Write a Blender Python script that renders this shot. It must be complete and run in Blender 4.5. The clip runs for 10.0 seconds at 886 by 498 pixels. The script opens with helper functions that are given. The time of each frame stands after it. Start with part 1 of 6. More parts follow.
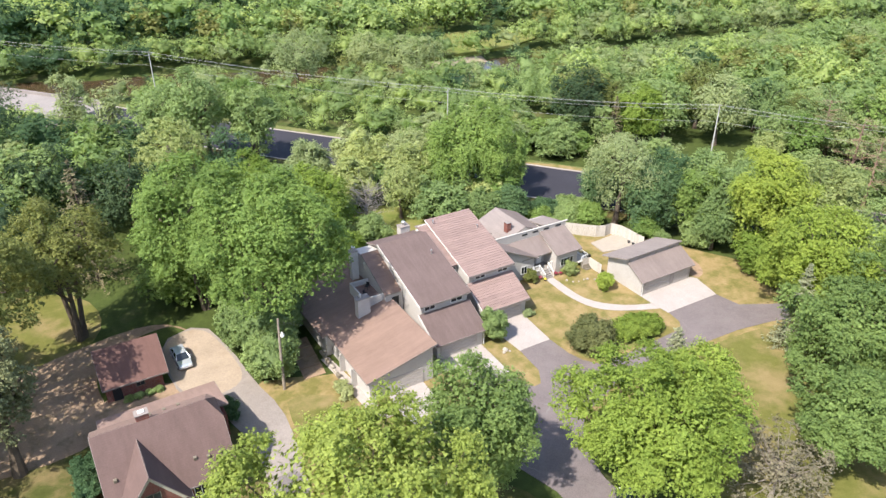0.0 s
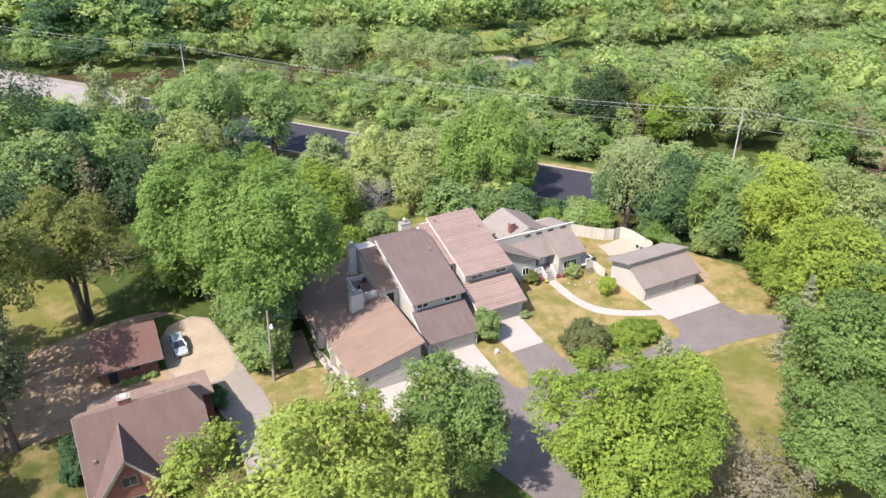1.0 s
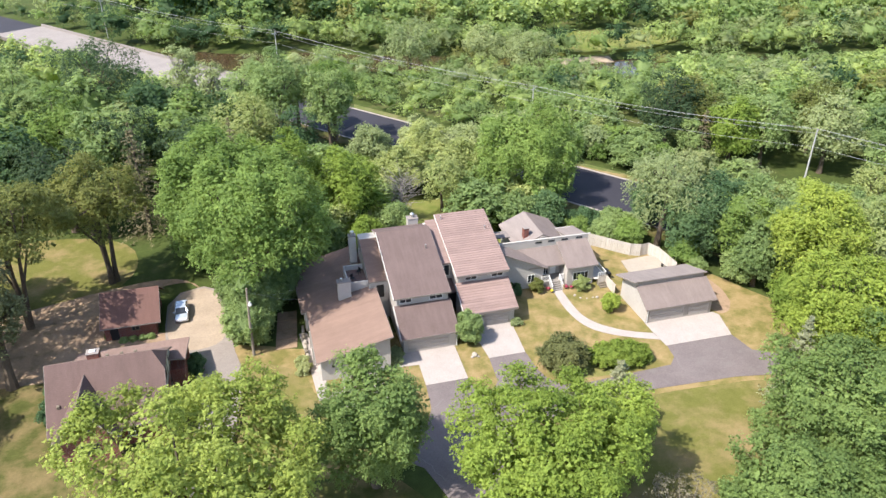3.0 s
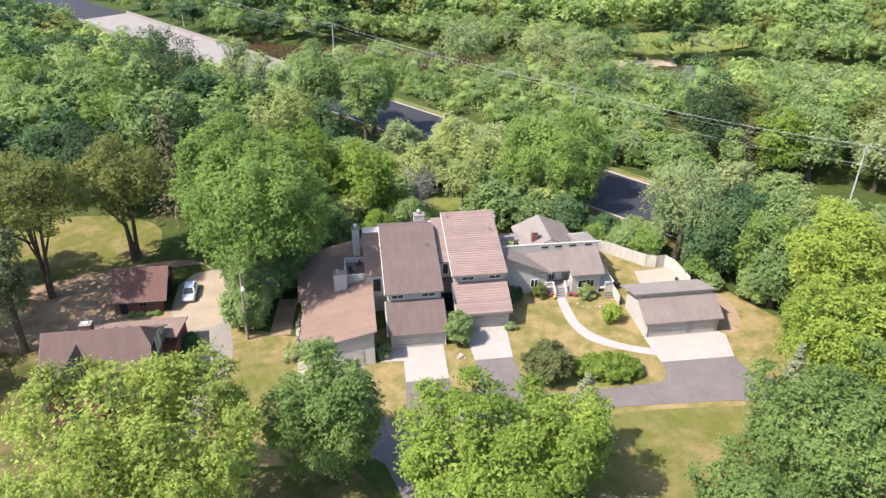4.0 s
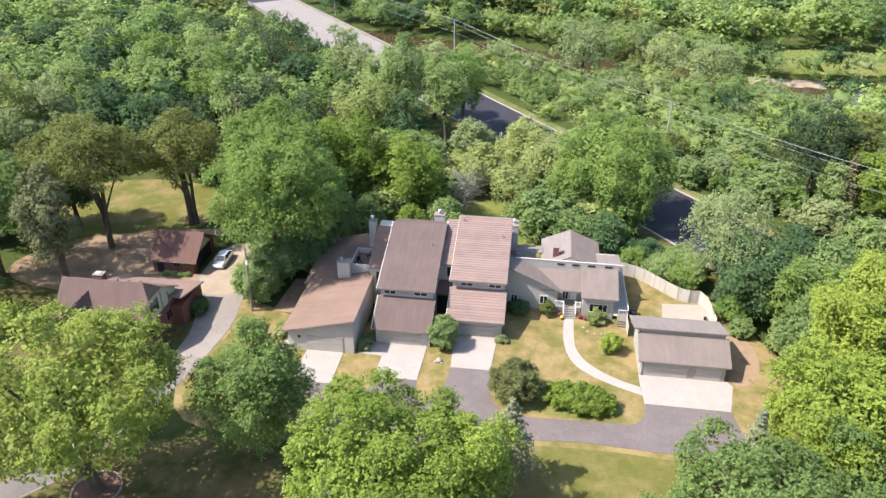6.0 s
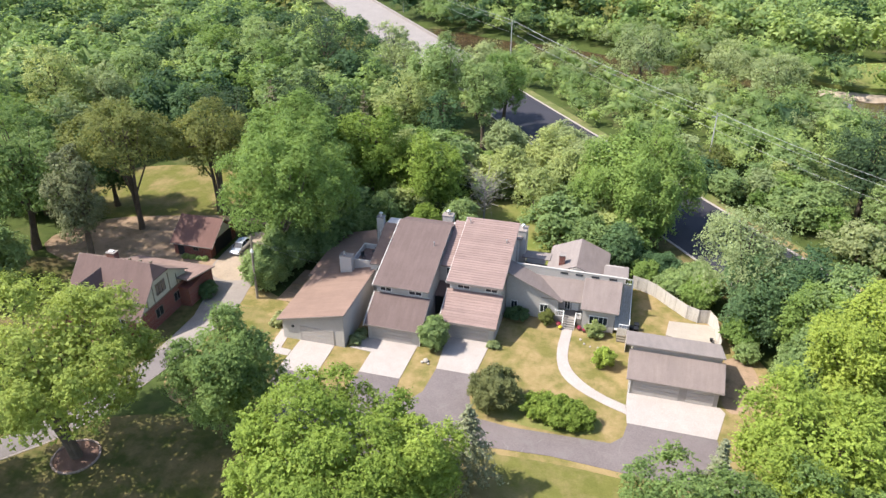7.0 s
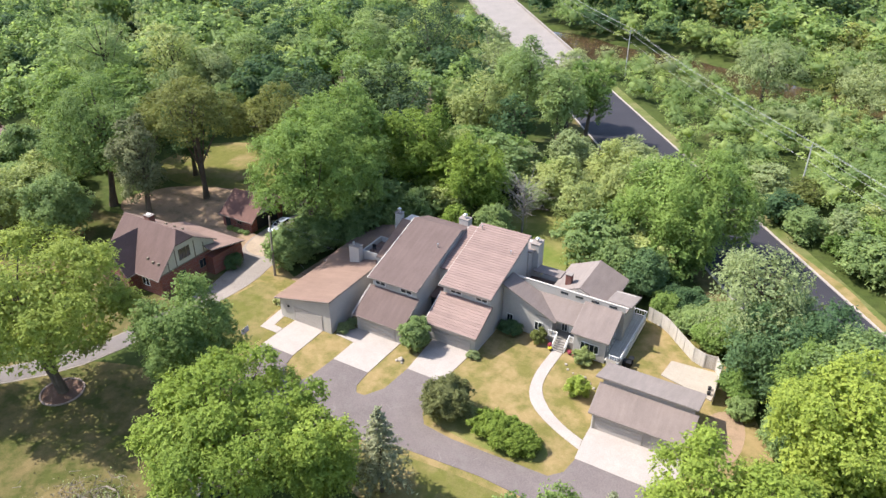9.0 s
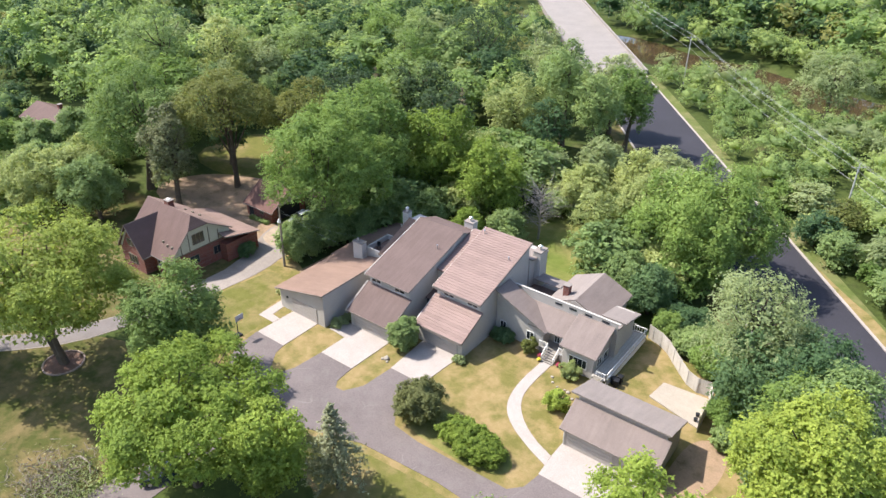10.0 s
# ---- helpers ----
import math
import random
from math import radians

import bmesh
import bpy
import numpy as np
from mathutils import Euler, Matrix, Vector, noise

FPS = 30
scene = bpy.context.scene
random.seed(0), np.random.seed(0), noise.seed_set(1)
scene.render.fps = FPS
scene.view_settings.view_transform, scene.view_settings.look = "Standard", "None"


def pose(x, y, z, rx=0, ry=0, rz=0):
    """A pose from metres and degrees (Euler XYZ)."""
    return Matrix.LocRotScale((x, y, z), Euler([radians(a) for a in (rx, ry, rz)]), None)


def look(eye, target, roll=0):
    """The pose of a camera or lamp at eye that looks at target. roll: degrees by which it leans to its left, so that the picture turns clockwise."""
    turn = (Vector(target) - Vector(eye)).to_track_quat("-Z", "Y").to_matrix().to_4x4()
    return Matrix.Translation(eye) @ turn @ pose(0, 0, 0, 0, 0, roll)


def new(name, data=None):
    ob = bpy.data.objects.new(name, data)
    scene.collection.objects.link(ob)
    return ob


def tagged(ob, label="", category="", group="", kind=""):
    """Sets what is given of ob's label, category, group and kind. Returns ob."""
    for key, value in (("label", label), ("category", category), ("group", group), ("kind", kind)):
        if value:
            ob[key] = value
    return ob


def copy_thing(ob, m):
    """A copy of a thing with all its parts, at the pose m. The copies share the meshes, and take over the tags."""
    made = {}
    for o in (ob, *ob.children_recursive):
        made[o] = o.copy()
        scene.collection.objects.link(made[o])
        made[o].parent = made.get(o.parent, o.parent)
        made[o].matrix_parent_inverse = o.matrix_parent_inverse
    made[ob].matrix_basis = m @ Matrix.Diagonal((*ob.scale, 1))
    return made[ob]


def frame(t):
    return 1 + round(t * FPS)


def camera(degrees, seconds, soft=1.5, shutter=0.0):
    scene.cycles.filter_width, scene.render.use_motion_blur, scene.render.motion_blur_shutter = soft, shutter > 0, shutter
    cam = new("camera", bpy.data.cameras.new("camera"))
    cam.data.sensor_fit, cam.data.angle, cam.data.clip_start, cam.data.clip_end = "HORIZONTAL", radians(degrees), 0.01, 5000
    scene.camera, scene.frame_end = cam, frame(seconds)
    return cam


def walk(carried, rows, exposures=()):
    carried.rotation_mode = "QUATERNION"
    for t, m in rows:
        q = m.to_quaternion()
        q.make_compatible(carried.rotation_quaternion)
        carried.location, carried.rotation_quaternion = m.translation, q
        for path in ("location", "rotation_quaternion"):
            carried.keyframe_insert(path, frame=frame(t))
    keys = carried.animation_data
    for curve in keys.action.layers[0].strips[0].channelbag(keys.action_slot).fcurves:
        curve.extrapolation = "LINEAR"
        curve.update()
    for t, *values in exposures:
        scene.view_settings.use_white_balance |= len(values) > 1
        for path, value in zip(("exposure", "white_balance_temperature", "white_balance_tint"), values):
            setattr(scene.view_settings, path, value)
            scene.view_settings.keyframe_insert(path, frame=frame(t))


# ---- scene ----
cam = camera(63.4, 10.0, soft=1.45)
METRES, EYE, TILT, LEAN, TURN = 100.0, 55.15, -28.5, 0.0, -31.0
ROWS = [
    (0.0, 0.0, 0.0, 0.0, -0.0, -0.0, 0.0),
    (0.5, 0.0288, 0.0005, 0.0011, 1.6, -0.12, -0.89),
    (1.0, 0.0612, 0.0016, 0.0027, 3.45, -0.28, -1.9),
    (1.5, 0.0985, 0.0051, 0.0056, 5.51, -0.44, -3.02),
    (2.0, 0.1409, 0.01, 0.0103, 8.04, -0.73, -4.41),
    (3.5, 0.2888, 0.044, 0.032, 17.17, -2.22, -9.14),
    (4.0, 0.3401, 0.063, 0.0432, 20.61, -2.95, -10.87),
    (4.5, 0.3891, 0.0854, 0.0559, 24.25, -3.73, -12.64),
    (5.0, 0.4369, 0.1118, 0.0697, 27.79, -4.55, -14.22),
    (5.5, 0.4822, 0.1405, 0.085, 31.55, -5.58, -15.89),
    (7.0, 0.5999, 0.2377, 0.1371, 42.57, -9.09, -20.2),
    (7.5, 0.6346, 0.2738, 0.156, 46.33, -10.48, -21.49),
    (8.0, 0.6659, 0.3116, 0.1761, 50.19, -11.98, -22.68),
    (8.5, 0.6933, 0.3511, 0.1972, 54.04, -13.44, -23.79),
    (9.0, 0.7178, 0.3927, 0.2198, 57.91, -14.99, -24.82),
    (9.5, 0.7387, 0.4354, 0.2436, 61.77, -16.61, -25.7),
    (10.0, 0.757, 0.4807, 0.2677, 65.87, -18.5, -26.51),
]
walk(cam, [(t, pose(0, 0, EYE, TILT, LEAN, TURN) @ pose(METRES * x, METRES * y, METRES * z, 90 + pitch, roll, yaw)) for t, x, y, z, yaw, pitch, roll in ROWS])

# ---- world, sun, exposure ----
SUN_ELEV, SUN_AZ = 53.0, 198.0   # where the sun stands, degrees; azimuth from +x towards +y
world = bpy.data.worlds.new("world")
scene.world = world
world.use_nodes = True
wn = world.node_tree
sky = wn.nodes.new("ShaderNodeTexSky")
sky.sky_type = 'NISHITA'
sky.sun_disc = False
sky.sun_elevation = radians(SUN_ELEV)
sky.sun_rotation = radians(90 - SUN_AZ)
sky.air_density, sky.dust_density, sky.ozone_density = 1.0, 1.3, 1.0
wn.nodes["Background"].inputs["Strength"].default_value = 0.15
wn.links.new(sky.outputs["Color"], wn.nodes["Background"].inputs["Color"])
sun = new("sun", bpy.data.lights.new("sun", 'SUN'))
sun.data.energy, sun.data.angle, sun.data.color = 4.0, radians(0.6), (1.0, 0.95, 0.87)
ca, ce = radians(SUN_AZ), radians(SUN_ELEV)
sun_dir = Vector((math.cos(ca) * math.cos(ce), math.sin(ca) * math.cos(ce), math.sin(ce)))
sun.matrix_world = look(sun_dir * 200, (0, 0, 0))
scene.view_settings.exposure = 1.29


# ---- materials ----
def node_mat(name, rough=0.8, metal=0.0, spec=0.3):
    m = bpy.data.materials.new(name)
    m.use_nodes = True
    b = m.node_tree.nodes["Principled BSDF"]
    b.inputs["Roughness"].default_value = rough
    b.inputs["Metallic"].default_value = metal
    b.inputs["Specular IOR Level"].default_value = spec
    return m, m.node_tree, b


def ramp(nt, fac, stops):
    r = nt.nodes.new("ShaderNodeValToRGB")
    els = r.color_ramp.elements
    while len(els) < len(stops):
        els.new(0.5)
    for e, (p, c) in zip(els, stops):
        e.position, e.color = p, (*c, 1)
    nt.links.new(fac, r.inputs["Fac"])
    return r.outputs["Color"]


def noise_fac(nt, scale, detail=4.0, rough=0.6, vec=None, stretch=None):
    n = nt.nodes.new("ShaderNodeTexNoise")
    n.inputs["Scale"].default_value, n.inputs["Detail"].default_value, n.inputs["Roughness"].default_value = scale, detail, rough
    if vec is None:
        vec = nt.nodes.new("ShaderNodeNewGeometry").outputs["Position"]
    if stretch:
        mp = nt.nodes.new("ShaderNodeMapping")
        mp.inputs["Scale"].default_value = stretch
        nt.links.new(vec, mp.inputs["Vector"])
        vec = mp.outputs["Vector"]
    nt.links.new(vec, n.inputs["Vector"])
    return n.outputs["Fac"]


def mix(nt, fac, a, b, mode='MIX'):
    m = nt.nodes.new("ShaderNodeMix")
    m.data_type, m.blend_type = 'RGBA', mode
    for sock, v in ((m.inputs["Factor"], fac), (m.inputs["A"], a), (m.inputs["B"], b)):
        if isinstance(v, (float, int)):
            sock.default_value = v
        elif isinstance(v, tuple):
            sock.default_value = (*v, 1)
        else:
            nt.links.new(v, sock)
    return m.outputs["Result"]


def bump(nt, b, fac, strength=0.3, dist=0.02):
    n = nt.nodes.new("ShaderNodeBump")
    n.inputs["Strength"].default_value, n.inputs["Distance"].default_value = strength, dist
    nt.links.new(fac, n.inputs["Height"])
    nt.links.new(n.outputs["Normal"], b.inputs["Normal"])


def vary(c, k):
    return tuple(min(1.0, v * k) for v in c)


def rough_mat(name, c, coarse=0.4, fine=8.0, amount=0.25, rough=0.85, bumps=0.3, stain=None, stretch=None, spec=0.25, piece=0.0):
    """A matt surface with broad patches, fine grain and, where given, stains and piece-to-piece change."""
    m, nt, b = node_mat(name, rough, 0.0, spec)
    f1 = noise_fac(nt, coarse, 5, 0.6, stretch=stretch)
    f2 = noise_fac(nt, fine, 3, 0.7)
    col = ramp(nt, f1, [(0.3, vary(c, 1 - amount)), (0.7, vary(c, 1 + amount))])
    col = mix(nt, 0.35, col, ramp(nt, f2, [(0.35, vary(c, 0.65)), (0.65, vary(c, 1.35))]))
    if stain:
        f3 = noise_fac(nt, coarse * 2.3, 6, 0.7, stretch=stretch)
        col = mix(nt, ramp(nt, f3, [(0.52, (0, 0, 0)), (0.68, (0.75, 0.75, 0.75))]), col, stain)
    if piece:
        o = nt.nodes.new("ShaderNodeObjectInfo")
        col = mix(nt, 0.8, col, ramp(nt, o.outputs["Random"], [(0.0, (1 - piece,) * 3), (1.0, (1.0, 1.0, 1.0))]), 'MULTIPLY')
    nt.links.new(col, b.inputs["Base Color"])
    bump(nt, b, f2, bumps)
    return m


def roof_mat(name, c, streak, course=0.15, amount=0.22):
    """Asphalt shingles: short tabs in courses down the slope, weather streaks and worn patches."""
    m, nt, b = node_mat(name, 0.9, 0.0, 0.2)
    geo = nt.nodes.new("ShaderNodeNewGeometry").outputs["Position"]
    br = nt.nodes.new("ShaderNodeTexBrick")
    br.inputs["Scale"].default_value = 1.0
    br.inputs["Brick Width"].default_value, br.inputs["Row Height"].default_value = 0.33, course
    br.inputs["Mortar Size"].default_value = 0.012
    br.inputs["Color1"].default_value = (*vary(c, 0.86), 1)
    br.inputs["Color2"].default_value = (*vary(c, 1.14), 1)
    br.inputs["Mortar"].default_value = (*vary(c, 0.6), 1)
    nt.links.new(geo, br.inputs["Vector"])
    f1 = noise_fac(nt, 0.35, 5, 0.65)
    f2 = noise_fac(nt, 9.0, 3, 0.7)
    f3 = noise_fac(nt, 1.0, 4, 0.6, stretch=streak)
    col = mix(nt, 0.6, br.outputs["Color"], ramp(nt, f1, [(0.3, vary(c, 1 - amount)), (0.72, vary(c, 1 + amount))]))
    col = mix(nt, 0.3, col, ramp(nt, f2, [(0.3, vary(c, 0.6)), (0.7, vary(c, 1.4))]))
    col = mix(nt, 0.3, col, ramp(nt, f3, [(0.35, vary(c, 0.7)), (0.7, vary(c, 1.2))]))
    nt.links.new(col, b.inputs["Base Color"])
    bump(nt, b, br.outputs["Fac"], 0.4, -0.01)
    return m


def leaf_mat(name, dark, mid, light, trans=0.43, spread=0.06, patch=0.3, mottle=0.45, relief=0.8):
    """Leaves: each leaf its own tone, each tree a little apart in hue and value, light shining through."""
    dark, mid, light = (tuple(c * k for c, k in zip(q, (1.72, 1.49, 1.84))) for q in (dark, mid, light))
    m, nt, b = node_mat(name, 0.6, 0.0, 0.16)
    isl = nt.nodes.new("ShaderNodeNewGeometry").outputs["Random Per Island"]
    lo = tuple(0.45 * d + 0.55 * c for d, c in zip(dark, mid))
    hi = tuple(0.5 * d + 0.5 * c for d, c in zip(light, mid))
    col = ramp(nt, isl, [(0.0, lo), (0.5, mid), (1.0, hi)])
    big = noise_fac(nt, 0.13, 3, 0.6)
    col = mix(nt, patch, col, ramp(nt, big, [(0.36, dark), (0.64, light)]))
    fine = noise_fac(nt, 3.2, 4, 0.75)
    # Leaf texture with dark mottles that put shade between leaves into the colour.
    col = mix(nt, mottle, col, ramp(nt, fine, [(0.36, (0.34, 0.37, 0.4)), (0.62, (1.12, 1.1, 1.05))]), 'MULTIPLY')
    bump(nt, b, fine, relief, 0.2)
    o = nt.nodes.new("ShaderNodeObjectInfo")
    hs = nt.nodes.new("ShaderNodeHueSaturation")
    mr = nt.nodes.new("ShaderNodeMapRange")
    mr.inputs["To Min"].default_value, mr.inputs["To Max"].default_value = 0.5 - spread * 0.16, 0.5 + spread * 0.14
    nt.links.new(o.outputs["Random"], mr.inputs["Value"])
    nt.links.new(mr.outputs["Result"], hs.inputs["Hue"])
    mv = nt.nodes.new("ShaderNodeMapRange")
    mv.inputs["To Min"].default_value, mv.inputs["To Max"].default_value = 1 + spread * 2.4, 1 - spread * 2.4
    nt.links.new(o.outputs["Random"], mv.inputs["Value"])
    nt.links.new(mv.outputs["Result"], hs.inputs["Value"])
    nt.links.new(col, hs.inputs["Color"])
    nt.links.new(hs.outputs["Color"], b.inputs["Base Color"])
    tr = nt.nodes.new("ShaderNodeBsdfTranslucent")
    br = mix(nt, 1.0, hs.outputs["Color"], (1.25, 1.2, 0.9), 'MULTIPLY')
    nt.links.new(br, tr.inputs["Color"])
    ms = nt.nodes.new("ShaderNodeMixShader")
    ms.inputs["Fac"].default_value = trans
    out = nt.nodes["Material Output"]
    nt.links.new(b.outputs["BSDF"], ms.inputs[1])
    nt.links.new(tr.outputs["BSDF"], ms.inputs[2])
    nt.links.new(ms.outputs["Shader"], out.inputs["Surface"])
    return m


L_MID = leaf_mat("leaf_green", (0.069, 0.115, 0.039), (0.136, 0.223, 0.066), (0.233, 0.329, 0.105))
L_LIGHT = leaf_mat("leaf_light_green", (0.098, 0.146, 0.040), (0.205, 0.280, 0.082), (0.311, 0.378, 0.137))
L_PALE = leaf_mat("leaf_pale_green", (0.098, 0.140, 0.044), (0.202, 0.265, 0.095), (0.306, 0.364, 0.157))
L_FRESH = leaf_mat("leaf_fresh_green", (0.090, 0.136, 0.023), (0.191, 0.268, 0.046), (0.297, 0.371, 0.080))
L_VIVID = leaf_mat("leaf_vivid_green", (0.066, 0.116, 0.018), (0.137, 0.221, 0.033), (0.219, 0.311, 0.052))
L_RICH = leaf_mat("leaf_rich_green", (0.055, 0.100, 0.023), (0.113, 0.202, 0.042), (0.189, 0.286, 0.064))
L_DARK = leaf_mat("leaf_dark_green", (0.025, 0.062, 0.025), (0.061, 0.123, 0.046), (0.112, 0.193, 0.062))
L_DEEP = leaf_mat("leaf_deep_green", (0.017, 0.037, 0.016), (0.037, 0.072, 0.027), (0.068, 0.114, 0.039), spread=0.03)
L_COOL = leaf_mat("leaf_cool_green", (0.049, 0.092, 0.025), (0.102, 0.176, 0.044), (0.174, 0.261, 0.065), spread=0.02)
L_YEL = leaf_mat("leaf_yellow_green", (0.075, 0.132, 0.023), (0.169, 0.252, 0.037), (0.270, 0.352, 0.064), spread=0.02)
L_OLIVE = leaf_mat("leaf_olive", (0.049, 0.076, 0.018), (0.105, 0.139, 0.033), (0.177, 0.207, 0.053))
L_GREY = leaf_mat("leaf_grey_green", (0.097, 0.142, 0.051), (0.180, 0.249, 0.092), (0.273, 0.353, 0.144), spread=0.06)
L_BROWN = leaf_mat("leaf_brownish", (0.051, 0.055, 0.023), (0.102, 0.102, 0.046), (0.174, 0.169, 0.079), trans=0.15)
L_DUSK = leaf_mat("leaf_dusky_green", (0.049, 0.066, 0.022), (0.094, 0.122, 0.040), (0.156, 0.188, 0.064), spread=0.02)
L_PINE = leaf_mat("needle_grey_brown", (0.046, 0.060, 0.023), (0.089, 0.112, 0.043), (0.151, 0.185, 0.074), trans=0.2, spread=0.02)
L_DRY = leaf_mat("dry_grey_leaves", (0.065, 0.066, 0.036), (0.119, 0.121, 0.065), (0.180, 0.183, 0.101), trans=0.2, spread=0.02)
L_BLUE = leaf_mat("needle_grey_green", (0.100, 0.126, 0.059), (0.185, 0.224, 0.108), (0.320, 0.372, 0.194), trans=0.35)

F_MID = leaf_mat("far_leaf_green", (0.069, 0.115, 0.039), (0.136, 0.223, 0.066), (0.233, 0.329, 0.105), trans=0.56, patch=0.24, mottle=0.25, relief=0.5)
F_LIGHT = leaf_mat("far_leaf_light_green", (0.096, 0.155, 0.040), (0.201, 0.296, 0.082), (0.304, 0.400, 0.137), trans=0.56, patch=0.24, mottle=0.25, relief=0.5)
F_DARK = leaf_mat("far_leaf_dark_green", (0.020, 0.051, 0.021), (0.050, 0.101, 0.038), (0.091, 0.158, 0.052), trans=0.56, patch=0.24, mottle=0.25, relief=0.5)
F_OLIVE = leaf_mat("far_leaf_olive", (0.056, 0.084, 0.023), (0.118, 0.153, 0.041), (0.200, 0.225, 0.068), trans=0.56, patch=0.24, mottle=0.25, relief=0.5)
F_PALE = leaf_mat("far_leaf_pale_green", (0.089, 0.136, 0.042), (0.186, 0.256, 0.090), (0.282, 0.351, 0.149), trans=0.56, patch=0.24, mottle=0.25, relief=0.5)
F_GREY = leaf_mat("far_leaf_grey_green", (0.097, 0.142, 0.051), (0.180, 0.249, 0.092), (0.273, 0.353, 0.144), trans=0.56, patch=0.24, mottle=0.25, relief=0.5)
F_RICH = leaf_mat("far_leaf_rich_green", (0.063, 0.112, 0.034), (0.134, 0.225, 0.062), (0.223, 0.320, 0.093), trans=0.56, patch=0.24, mottle=0.25, relief=0.5)

BARK = rough_mat("bark", (0.098, 0.075, 0.056), 1.2, 14, 0.35, 0.95, 0.8)
BARK_GREY = rough_mat("bark_grey", (0.225, 0.203, 0.180), 1.2, 14, 0.3, 0.95, 0.6)
BARK_RED = rough_mat("reddish_pine_bark", (0.24, 0.15, 0.11), 1.2, 14, 0.3, 0.95, 0.6)
POLE_WOOD = rough_mat("weathered_pole_wood", (0.225, 0.188, 0.150), 1.5, 18, 0.25, 0.9, 0.4)
POLE_GREY = rough_mat("grey_pole_wood", (0.375, 0.367, 0.345), 1.5, 18, 0.2, 0.85, 0.3)
ASPHALT = rough_mat("driveway_asphalt", (0.137, 0.113, 0.111), 0.25, 7, 0.22, 0.9, 0.3, stain=(0.152, 0.132, 0.128))
_nt = ASPHALT.node_tree
_vo = _nt.nodes.new("ShaderNodeTexVoronoi")
_vo.feature = 'DISTANCE_TO_EDGE'
_vo.inputs["Scale"].default_value = 0.13
_ge = _nt.nodes.new("ShaderNodeNewGeometry").outputs["Position"]
_no = _nt.nodes.new("ShaderNodeTexNoise")
_no.inputs["Scale"].default_value = 0.6
_nt.links.new(_ge, _no.inputs["Vector"])
_nt.links.new(mix(_nt, 1.0, _ge, _no.outputs["Color"], 'ADD'), _vo.inputs["Vector"])
_b = _nt.nodes["Principled BSDF"]
_old = _b.inputs["Base Color"].links[0].from_socket
_cr = mix(_nt, 1.0, ramp(_nt, _vo.outputs["Distance"], [(0.002, (0.6, 0.6, 0.6)), (0.007, (0, 0, 0))]), ramp(_nt, noise_fac(_nt, 0.16, 3), [(0.5, (0, 0, 0)), (0.6, (1, 1, 1))]), 'MULTIPLY')
_nt.links.new(mix(_nt, _cr, _old, (0.2, 0.185, 0.175)), _b.inputs["Base Color"])
ROAD_TAR = rough_mat("fresh_road_asphalt", (0.032, 0.030, 0.038), 0.12, 6, 0.2, 0.8, 0.25)
CONC = rough_mat("pale_concrete", (0.318, 0.278, 0.256), 0.5, 9, 0.1, 0.85, 0.2, stain=(0.285, 0.248, 0.226))
CONC_OLD = rough_mat("old_concrete", (0.203, 0.184, 0.165), 0.3, 8, 0.16, 0.9, 0.25, stain=(0.247, 0.217, 0.188))
DRIVE_GREY = rough_mat("worn_asphalt_with_shade", (0.15, 0.13, 0.125), 0.22, 8, 0.2, 0.9, 0.3, stain=(0.12, 0.105, 0.098))
DRIVE_OLD = rough_mat("worn_grey_drive", (0.228, 0.195, 0.174), 0.22, 8, 0.2, 0.9, 0.3, stain=(0.179, 0.146, 0.128))
PATIO = rough_mat("tan_concrete", (0.3, 0.258, 0.215), 0.5, 9, 0.12, 0.85, 0.2, stain=(0.28, 0.245, 0.2))
BRIDGE_CONC = rough_mat("bridge_concrete", (0.222, 0.196, 0.182), 0.2, 5, 0.12, 0.9, 0.2)
SIDING = rough_mat("beige_siding", (0.4, 0.37, 0.345), 0.6, 10, 0.07, 0.75, 0.1)
SIDING4 = rough_mat("pale_taupe_siding", (0.375, 0.345, 0.315), 0.6, 10, 0.06, 0.75, 0.1)
SIDING_G = rough_mat("taupe_siding", (0.300, 0.270, 0.247), 0.6, 10, 0.06, 0.75, 0.1)
DOOR_PAINT = rough_mat("garage_door_paint", (0.36, 0.325, 0.3), 0.8, 12, 0.06, 0.6, 0.08)
WHITE = rough_mat("white_paint", (0.679, 0.661, 0.635), 0.9, 10, 0.05, 0.6, 0.08)
TRIM = rough_mat("pale_and_sunlit_trim", (0.5, 0.47, 0.44), 0.9, 10, 0.06, 0.6, 0.08)
TERRACE = rough_mat("red_brown_terrace_boards", (0.15, 0.095, 0.08), 0.9, 10, 0.25, 0.85, 0.2, stain=(0.2, 0.17, 0.15))
FASCIA = rough_mat("taupe_fascia", (0.225, 0.191, 0.173), 0.9, 10, 0.08, 0.6, 0.08)
FENCE_W = rough_mat("weathered_fence_boards", (0.457, 0.413, 0.361), 0.8, 9, 0.12, 0.85, 0.2, piece=0.18)
ROOF1 = roof_mat("tan_brown_shingles", (0.2, 0.133, 0.106), (0.25, 2.0, 1.0), amount=0.25)
ROOF2 = roof_mat("dark_brown_shingles", (0.126, 0.09, 0.083), (2.0, 0.25, 0.5))
ROOF3 = rough_mat("rose_tile_courses", (0.232, 0.161, 0.143), 0.4, 8, 0.12, 0.8, 0.3, piece=0.16)
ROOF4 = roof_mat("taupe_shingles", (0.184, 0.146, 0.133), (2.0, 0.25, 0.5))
ROOF4B = roof_mat("pale_and_sunlit_taupe_shingles", (0.215, 0.181, 0.168), (2.0, 0.25, 0.5))
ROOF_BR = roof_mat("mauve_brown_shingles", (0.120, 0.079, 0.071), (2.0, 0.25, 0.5))
